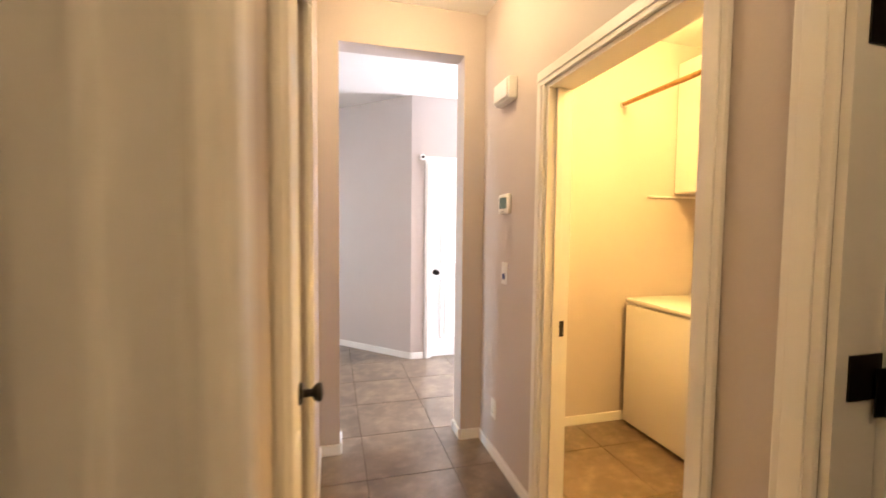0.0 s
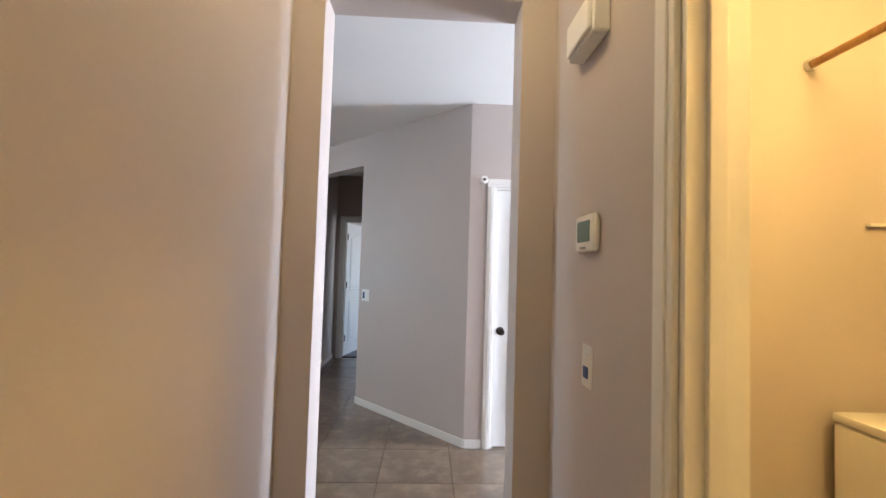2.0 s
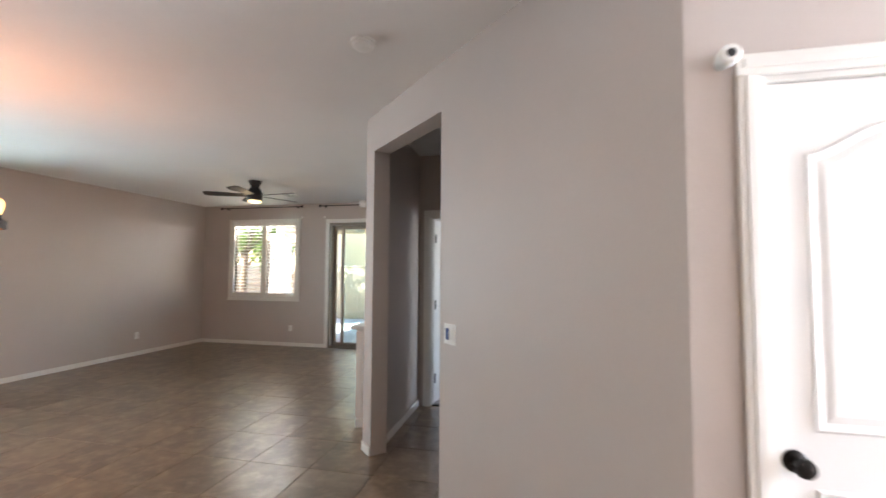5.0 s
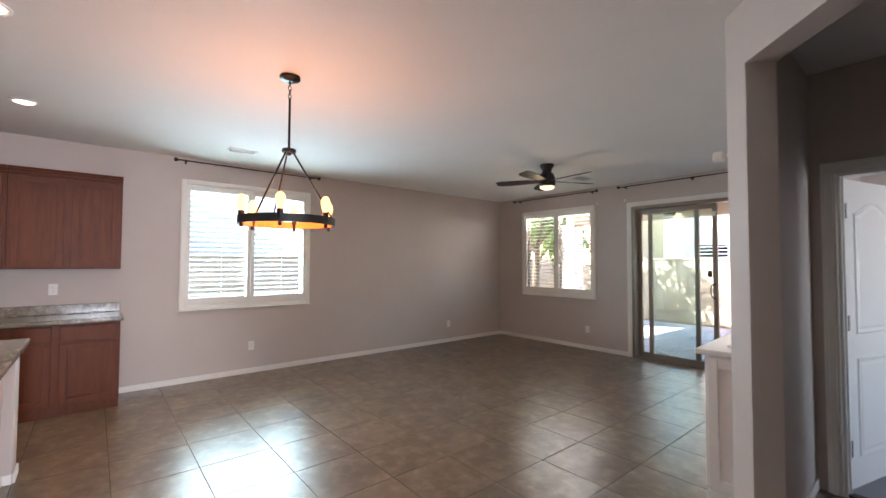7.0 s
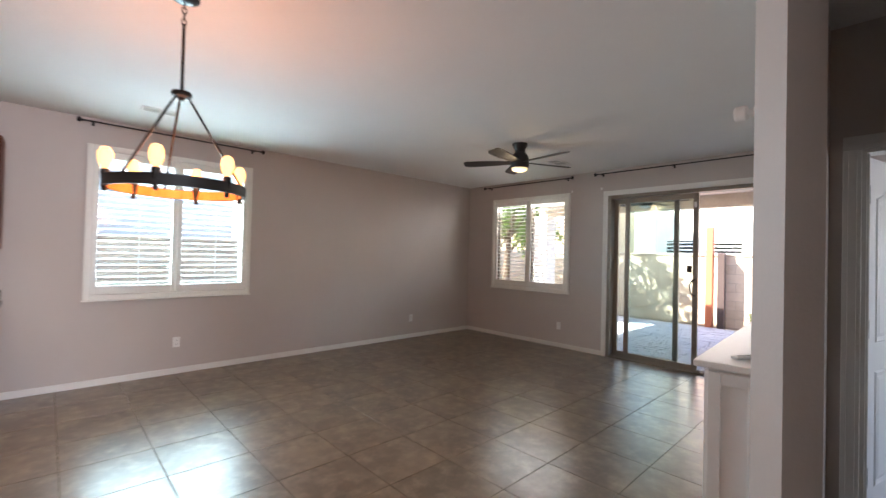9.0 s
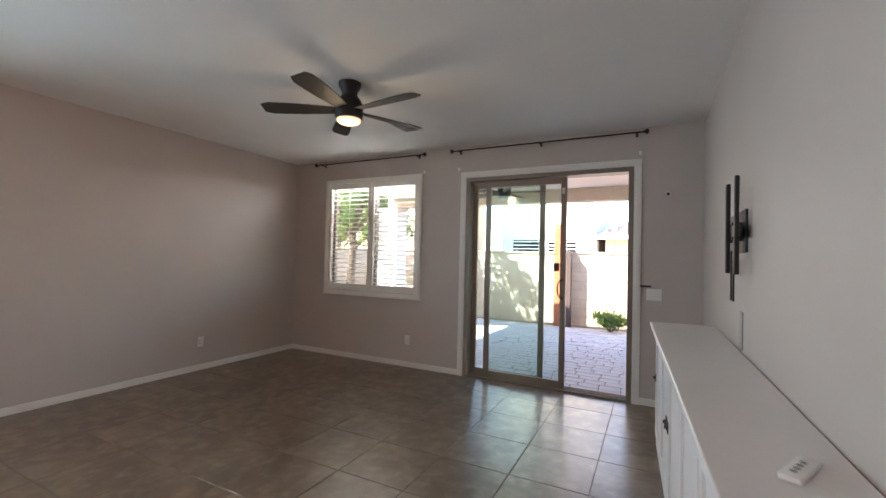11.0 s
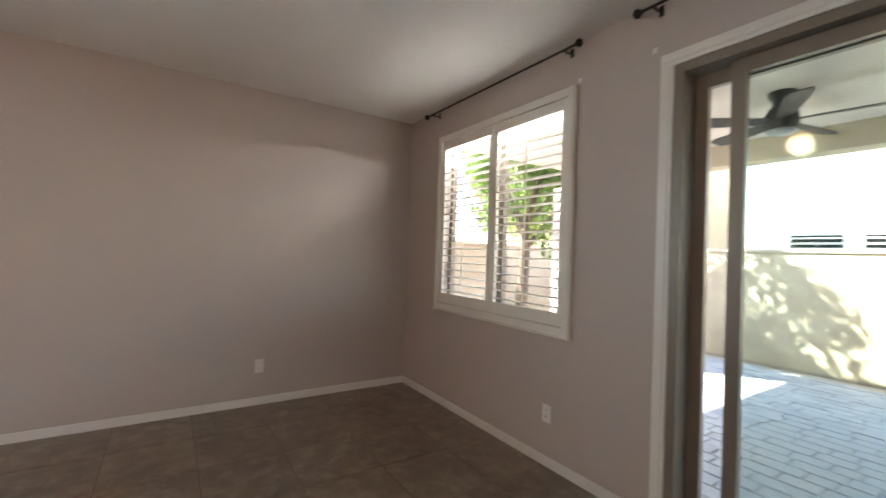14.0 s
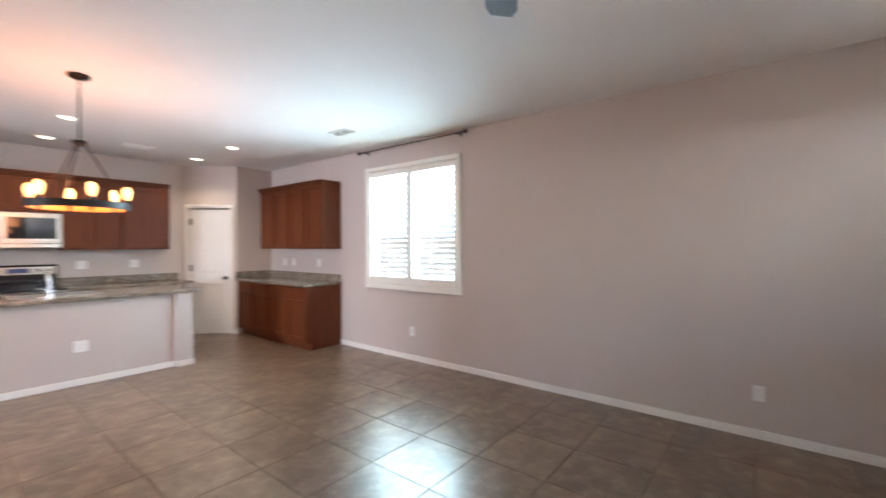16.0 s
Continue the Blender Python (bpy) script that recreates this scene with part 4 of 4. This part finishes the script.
def slab(x0, y0, z0, y1, z1, back, bevel):
    """A box whose back edge follows the wall behind the slightly turned sideboard."""
    bm = B()
    box(bm, x0, y0, z0, back, y1, z1)
    for v in bm.verts:
        if v.co.x > back - 0.001:
            v.co.x += v.co.y * SL
    bmesh.ops.bevel(bm, geom=list(bm.edges), offset=bevel, segments=2, affect='EDGES', profile=0.5)
    return bm


part("carcass", slab(X0 - XR + 0.04, 0.02, 0.08, L - 0.02, 0.905, -0.004, 0.003), M_CAB, sb)
part("plinth", slab(X0 - XR + 0.03, 0.01, 0.0, L - 0.01, 0.08, -0.018, 0.006), M_CAB, sb)
part("top", slab(X0 - XR - 0.02, -0.01, 0.906, L + 0.01, 0.94, -0.002, 0.006), M_CAB, sb, "worn pale grey top")
n = 5
for i in range(n):
    a, b = 0.03 + i * (L - 0.06) / n, 0.03 + (i + 1) * (L - 0.06) / n
    bm = B()
    x = X0 - XR + 0.04
    for u0, u1, w0, w1 in ((a + 0.006, a + 0.07, 0.10, 0.89), (b - 0.07, b - 0.006, 0.10, 0.89), (a + 0.07, b - 0.07, 0.10, 0.17), (a + 0.07, b - 0.07, 0.82, 0.89)):
        box(bm, x - 0.02, u0, w0, x, u1, w1, 0.003)
    d = part("cabinet_door", bm, M_CAB, sb)
    part("door_panel", box(B(), x - 0.009, a + 0.068, 0.168, x, b - 0.068, 0.822), M_CAB, d)
    ly = b - 0.04 if i % 2 == 0 else a + 0.04
    bm = B()
    box(bm, x - 0.026, ly - 0.018, 0.50, x - 0.02, ly + 0.018, 0.56, 0.002)
    box(bm, x - 0.034, ly - 0.03, 0.524, x - 0.024, ly + 0.03, 0.536, 0.003)
    cyl(bm, (x - 0.04, ly, 0.53), (x - 0.02, ly, 0.53), 0.009, seg=10)
    part("latch", bm, M_BLACK, d, "black iron latch")
for e, s in ((0.02, -1), (L - 0.02, 1)):
    bm = B()
    for u0, u1, w0, w1 in ((-0.245, -0.19, 0.10, 0.89), (-0.08, -0.02, 0.10, 0.89), (-0.19, -0.08, 0.10, 0.16), (-0.19, -0.08, 0.83, 0.89)):
        box(bm, u0, min(e, e + s * 0.012), w0, u1, max(e, e + s * 0.012), w1, 0.003)
    part("side_frame", bm, M_CAB, sb)
rc = thing("remote_control", pose(-1.36, 3.50, 0.941, 0, 0, 62), "white remote control lying on the sideboard", "remote control")
part("housing", box(B(), -0.075, -0.021, 0, 0.075, 0.021, 0.016, 0.006), M_PLATE, rc, smooth=True)
for k in range(4):
    part("button", box(B(), -0.05 + k * 0.022, -0.006, 0.0155, -0.038 + k * 0.022, 0.006, 0.018, 0.001), M_GREYP, rc)
tv = thing("television_bracket", pose(XR, 5.07, 1.57), "black steel television wall bracket with hanging straps", "television bracket")
part("wall_plate", box(B(), -0.012, -0.22, -0.11, -0.001, 0.22, 0.11, 0.003), M_BLACKP, tv)
for y in (-0.32, -0.06):
    part("rail", box(B(), -0.075, y - 0.018, -0.22, -0.055, y + 0.018, 0.26, 0.004), M_BLACKP, tv)
for y in (-0.10, 0.06):
    part("arm", box(B(), -0.058, y - 0.04, -0.05, -0.01, y, 0.05, 0.004), M_BLACKP, tv)
part("crossbar", box(B(), -0.058, -0.34, -0.03, -0.045, 0.0, 0.03, 0.003), M_BLACKP, tv)
for y in (-0.2, -0.13):
    part("strap", box(B(), -0.062, y - 0.008, -0.36, -0.054, y + 0.008, -0.1, 0.003), M_BLACKP, tv)
plate("cable_plate", pose(XR, 5.0, 1.05, 0, 0, 90), "grey recessed cable plate on the wall above the sideboard", "cable plate", 0.075, 0.2, mat=M_GREYP)

# ---- laundry ----
wa = thing("washing_machine", pose(1.845, -1.415, 0), "white top loading washing machine with dial knobs", "washing machine")
part("cabinet", box(B(), 0, 0, 0.02, 0.70, 0.685, 0.87, 0.012), M_WASHER, wa, smooth=True)
part("top_lid", box(B(), -0.004, -0.004, 0.876, 0.56, 0.689, 0.912, 0.012), M_WASHER, wa, smooth=True)
bm = B()
vs = [(0.55, 0.89), (0.70, 0.89), (0.70, 1.06), (0.64, 1.06)]
ends = [[bm.verts.new((x, y, z)) for x, z in vs] for y in (0.0, 0.685)]
for i in range(4):
    bm.faces.new((ends[0][i], ends[0][(i + 1) % 4], ends[1][(i + 1) % 4], ends[1][i]))
bm.faces.new(ends[0])
bm.faces.new(ends[1])
part("control_panel", bm, M_WASHER, wa)
for y in (0.60, 0.51, 0.36, 0.16):
    part("dial", cyl(B(), (0.60, y, 0.985), (0.565, y, 1.005), 0.026, 0.021, 18), M_GREYP, wa, smooth=True)
for y in (0.05, 0.62):
    for x in (0.06, 0.64):
        part("foot", cyl(B(), (x, y, 0), (x, y, 0.02), 0.02, seg=10), M_BLACKP, wa)
lc = thing("laundry_cabinet", pose(2.28, -2.45, 0), "white laundry wall cabinet above the washer", "cabinet")
part("body", box(B(), 0.0, 0.0, 1.66, 0.268, 1.762, 2.6, 0.003), M_CAB, lc)
for i in range(3):
    part("cabinet_door", box(B(), -0.018, 0.004 + i * 0.587, 1.665, -0.001, 0.583 + i * 0.587, 2.595, 0.003), M_CAB, lc)
part("shelf_edge", box(B(), -0.25, 1.742, 1.628, 0.268, 1.762, 1.640, 0.002), M_CAB, lc)
rd = thing("hanging_rod", pose(1.80, -0.69, 2.27), "bare wooden hanging rod across the laundry", "hanging rod")
part("rod", cyl(B(), (0, -1.80, 0), (0, -0.006, 0), 0.016, seg=16), M_ROD, rd, smooth=True)
part("rod_socket", cyl(B(), (0, -0.022, 0), (0, 0.003, 0), 0.026, seg=16), M_CHROME, rd, "metal rod socket", smooth=True)
part("rod_socket", cyl(B(), (0, -1.808, 0), (0, -1.785, 0), 0.026, seg=16), M_CHROME, rd, "metal rod socket", smooth=True)

# ---- outdoors ----
GZ = -0.05
bm = B()
box(bm, -600, 7.05, GZ - 0.5, 600, 900, GZ - 0.035)
box(bm, -600, -600, GZ - 0.5, -6.63, 7.05, GZ - 0.035)
box(bm, 5.22, -600, GZ - 0.5, 600, 7.05, GZ - 0.035)
box(bm, -6.63, -600, GZ - 0.5, 5.22, -4.52, GZ - 0.035)
setting("ground", bm, M_GRAVEL, "pale desert gravel ground", "ground")
bm = B()
box(bm, -6.9, 7.06, GZ - 0.034, 3.0, 11.7, GZ - 0.014)
PAV = setting("patio_pavement", bm, M_SAND, "grey concrete pavers laid over the patio", "pavement")
# plain slab out of view, added to cast the house's shadow on the ground
bm = B()
box(bm, -6.9, -4.7, 2.90, 5.4, 10.05, 3.25, 0.02)
setting("roof", bm, M_STUCCO, "unseen flat roof slab that shades the house and patio", "roof")
bm = B()
box(bm, -6.7, 7.06, 2.66, 3.5, 9.75, 2.72)
setting("patio_ceiling", bm, M_PATIO, "warm beige stucco ceiling of the covered patio", "ceiling")
bm = B()
box(bm, -6.75, 9.76, 2.43, 3.5, 10.0, 2.89, 0.01)
setting("patio_beam", bm, M_STUCCO, "tan stucco beam along the patio edge", "beam")
for x in (-6.95, 3.2):
    bm = B()
    box(bm, x, 9.66, GZ - 0.03, x + 0.5, 10.05, 2.43, 0.02)
    box(bm, x - 0.04, 9.62, GZ - 0.03, x + 0.54, 10.09, 0.35, 0.02)
    tagged(part("patio_pillar", bm, M_STUCCOW), "pale stucco pillar carrying the patio beam", "pillar", "patio pillars", "structure")
fan(pose(-3.75, 8.55, 2.66), "dark outdoor ceiling fan under the patio roof", 8, False)


def house(name, x0, y0, x1, y1, h, rise, mat, label, windows=(), over=0.45, hip=2.5, roofm=None):
    hs = thing(name, pose(0, 0, GZ), label, "house")
    part("wall", box(B(), x0, y0, -0.3, x1, y1, h), mat, hs)
    bm = B()
    a = [bm.verts.new(p) for p in ((x0 - over, y0 - over, h), (x1 + over, y0 - over, h), (x1 + over, y1 + over, h), (x0 - over, y1 + over, h))]
    c = (y0 + y1) / 2
    r = [bm.verts.new(p) for p in ((x0 + hip, c, h + rise), (x1 - hip, c, h + rise))]
    for f in ((a[0], a[1], r[1], r[0]), (a[1], a[2], r[1]), (a[2], a[3], r[0], r[1]), (a[3], a[0], r[0]), (a[3], a[2], a[1], a[0])):
        bm.faces.new(f)
    rf = part("roof", bm, M_ROOFT, hs, "clay tile hip roof")
    part("fascia", box(B(), x0 - over, y0 - over - 0.02, h - 0.16, x1 + over, y0 - over + 0.02, h + 0.02), M_STUCCOW, hs)
    # rolled tile courses on the slope that looks to the patio
    n = int((x1 - x0 + 2 * over) / 0.32)
    for i in range(n):
        u = (i + 0.5) / n
        x = x0 - over + u * (x1 - x0 + 2 * over)
        top = min(1.0, (x - x0 + over) / (hip + over), (x1 + over - x) / (hip + over))
        y_a, y_b = y0 - over, y0 - over + (c - y0 + over) * top
        if top > 0.05:
            part("roof_roll", cyl(B(), (x, y_a, h + 0.03), (x, y_b, h + 0.03 + rise * top), 0.09, seg=8), M_ROOFT, rf)
    for wx0, wx1, wz0, wz1 in windows:
        wf = part("window", box(B(), wx0 - 0.07, y0 - 0.05, wz0 - 0.07, wx1 + 0.07, y0 - 0.002, wz1 + 0.07, 0.01), M_STUCCOW, hs)
        part("pane", box(B(), wx0, y0 - 0.06, wz0, wx1, y0 - 0.049, wz1), M_BLACKG, wf)
        k = 5
        for i in range(k):
            z = wz0 + (wz1 - wz0) * (i + 0.5) / k
            part("slat", box(B(), wx0, y0 - 0.075, z - 0.02, wx1, y0 - 0.062, z + 0.02), M_PLATE, wf)
    return hs


house("neighbour_house", -7.3, 19.0, -3.6, 26, 6.2, 1.4, M_STUCCOW, "pale two storey stucco house beyond the block wall", ((-6.8, -5.75, 1.55, 2.25), (-5.35, -4.3, 1.55, 2.25)), hip=1.6)
house("neighbour_house", -3.3, 19.6, 8.0, 29, 2.45, 2.1, M_STUCCO, "single storey tan house with a tile hip roof", ((-2.2, -1.2, 1.3, 2.1), (0.4, 1.6, 1.2, 2.1)), hip=4.0)
house("neighbour_house", -14.5, 15.5, -9.3, 22, 6.0, 1.2, M_STUCCO, "tall tan stucco house beyond the yard wall", ((-10.6, -9.9, 3.3, 4.6),))
house("neighbour_house", -18.0, -9.0, -9.9, 3.6, 6.3, 1.3, M_STUCCOW, "pale two storey house close beside the dining window")


def block_wall(name, p0, p1, h, label, thick=0.15):
    """A yard wall of staggered blocks over a mortar core."""
    m, length = along(p0, p1)
    ob = tagged(part(name, box(B(), 0, -thick + 0.006, GZ - 0.05, length, -0.006, h - 0.05, m=m), M_MORTAR), label, "yard wall", kind="structure")
    bw, bh = 0.40, 0.20
    bm = B()
    rows = int((h - GZ) / bh)
    for r in range(rows):
        off = -bw / 2 * (r % 2)
        x = off
        while x < length:
            a, b = max(0, x + 0.004), min(length, x + bw - 0.004)
            if b - a > 0.03:
                box(bm, a, -thick, GZ + r * bh + 0.004, b, 0, GZ + (r + 1) * bh - 0.004, m=m)
            x += bw
    part("blocks", bm, M_BLOCK, ob)["kind"] = "stuff"
    bm = B()
    box(bm, -0.02, -thick - 0.02, GZ + rows * bh, length + 0.02, 0.02, GZ + rows * bh + 0.05, 0.008, m=m)
    part("wall_cap", bm, M_BLOCK, ob)
    return ob


block_wall("yard_wall_north", (4.5, 12.0), (-8.7, 12.0), 1.62, "tan concrete block yard wall in the sun")
block_wall("yard_wall_west", (-8.7, 12.0), (-8.7, -4.0), 1.62, "tan concrete block yard wall beside the house")
bm = B()
box(bm, -3.62, 11.72, GZ - 0.05, -3.48, 11.86, 2.2, 0.008)
tagged(part("wooden_post", bm, M_POST), "rust orange wooden post before the yard wall", "post")
bm = B()
box(bm, -3.40, 11.76, GZ - 0.05, -3.26, 11.9, 1.62, 0.008)
tagged(part("gate_post", bm, M_GATE), "dark brown gate post before the yard wall", "post")
bm = B()
box(bm, -1.99, 11.955, GZ - 0.05, -1.95, 11.995, 1.6, 0.004)
tagged(part("wall_pipe", bm, M_GREYP), "thin grey conduit down the yard wall", "pipe")


def leaves(centres, count, size, spread):
    verts, faces = [], []
    for c, rad in centres:
        for _ in range(count):
            d = Vector((random.gauss(0, 1), random.gauss(0, 1), random.gauss(0, 0.8)))
            d = d.normalized() * rad * random.random() ** 0.45
            p = Vector(c) + d
            q = Euler((random.uniform(0, 6.3), random.uniform(0, 6.3), random.uniform(0, 6.3))).to_matrix()
            s = size * random.uniform(0.6, 1.3)
            k = len(verts)
            for v in ((-0.5, 0, 0), (0, 0.25, 0.05), (0.6, 0, 0), (0, -0.25, 0.05)):
                verts.append(p + q @ (Vector(v) * s))
            faces.append((k, k + 1, k + 2, k + 3))
    d = bpy.data.meshes.new("leaves")
    d.from_pydata(verts, [], faces)
    d.materials.append(M_LEAF)
    return d


def tree(at, h, crown, label, seed):
    random.seed(seed)
    t = thing("tree", pose(*at), label, "tree")
    bm = B()
    cyl(bm, (0, 0, -0.1), (0.08, 0.03, h * 0.45), 0.12, 0.08, 10)
    tips = []
    for k in range(9):
        a = 2.4 * k + random.uniform(-0.3, 0.3)
        z = h * (0.36 + 0.045 * k)
        r = crown * random.uniform(0.55, 0.9)
        tip = Vector((r * math.cos(a), r * math.sin(a), min(h * 0.95, z + h * 0.25)))
        cyl(bm, (0.06, 0.02, min(z, h * 0.45)), tip, 0.05, 0.015, 7)
        tips.append(tip)
    part("trunk", bm, M_BARK, t)
    cs = [(p * random.uniform(0.75, 1.05) + Vector((random.uniform(-.3, .3), random.uniform(-.3, .3), random.uniform(-.2, .3))), random.uniform(0.35, 0.6) * crown * 0.6) for p in tips for _ in range(3)]
    cs.append((Vector((0, 0, h * 0.85)), crown * 0.5))
    ob = new("crown", leaves(cs, 240, 0.13, 1))
    ob.parent = t
    return t


tree((-10.9, 12.9, GZ), 4.2, 1.9, "leafy green tree behind the yard wall", 3)
tree((-8.05, 10.1, GZ), 4.3, 1.4, "leafy green tree before the yard wall", 5)
random.seed(11)
sh = thing("shrub", pose(-2.4, 11.55, GZ), "low round green shrub at the yard wall", "shrub")
bm = B()
for k in range(7):
    a = k * 0.9
    cyl(bm, (0, 0, -0.02), (0.2 * math.cos(a), 0.2 * math.sin(a), 0.26), 0.012, 0.006, 6)
part("stems", bm, M_BARK, sh)
ob = new("foliage", leaves([(Vector((0.28 * math.cos(k * 2.4) * (k / 9), 0.22 * math.sin(k * 2.4) * (k / 9), 0.2 + 0.02 * (k % 5))), 0.17) for k in range(10)], 130, 0.07, 1))
ob.parent = sh

# ---- floor tiles and pavers ----
T, TX, TY, G = 0.496, -1.98, 1.985, 0.0024


def tile_mesh(w, d, name, mat, z, bev):
    bm = B()
    box(bm, -w / 2, -d / 2, -z, w / 2, d / 2, 0)
    es = [e for e in bm.edges if all(v.co.z > -1e-6 for v in e.verts)]
    bmesh.ops.bevel(bm, geom=es, offset=bev, segments=1, affect='EDGES')
    return mesh_of(name, bm, mat)


TM = {}
bm_rest = B()
x_lo, x_hi, y_lo, y_hi = XL, 5.0, -4.3, YF + 0.01
i0, i1 = math.floor((x_lo - TX) / T), math.ceil((x_hi - TX) / T)
j0, j1 = math.floor((y_lo - TY) / T), math.ceil((y_hi - TY) / T)
for i in range(i0, i1):
    for j in range(j0, j1):
        a, b = max(x_lo, TX + i * T) + G, min(x_hi, TX + (i + 1) * T) - G
        c, e = max(y_lo, TY + j * T) + G, min(y_hi, TY + (j + 1) * T) - G
        if b - a < 0.02 or e - c < 0.02:
            continue
        if a > -1.05 and c > 4.05:
            continue
        if a > -1.05 and e > 4.10:
            e = 4.10
        near = a < 0.9 and (c > -0.9 or a > -0.8) and not (a > -0.2 and c > 2.3) and not (a < -4.6 and c < -0.6)
        if near:
            key = (round(b - a, 3), round(e - c, 3))
            if key not in TM:
                TM[key] = tile_mesh(key[0], key[1], "tile", M_TILE, 0.0055, 0.0007)
            o = new("tile", TM[key])
            o.parent = FLOOR
            o.location = ((a + b) / 2, (c + e) / 2, random.uniform(-0.0002, 0.0))
        else:
            box(bm_rest, a, c, -0.0055, b, e, 0)
part("tiles", bm_rest, M_TILE, FLOOR)["kind"] = "stuff"

random.seed(4)
PM = [tile_mesh(w, 0.15, "paver", M_PAVER, 0.02, 0.008) for w in (0.15, 0.225, 0.30)]
bm_rest = B()
y = 7.07
made = 0
while y < 11.6:
    x = -6.88 + random.uniform(0, 0.1)
    while x < 2.9:
        k = random.choice((0, 1, 1, 2))
        w = (0.15, 0.225, 0.30)[k]
        z = GZ + random.uniform(-0.003, 0.002)
        if -4.2 < x < -1.5 and y < 9.7 and made < 295:
            o = new("paver", PM[k])
            o.parent = PAV
            o.location = (x + w / 2, y + 0.075, z)
            made += 1
        else:
            box(bm_rest, x, y, z - 0.015, x + w, y + 0.15, z)
        x += w + 0.009
    y += 0.159
part("pavers", bm_rest, M_PAVER, PAV)["kind"] = "stuff"
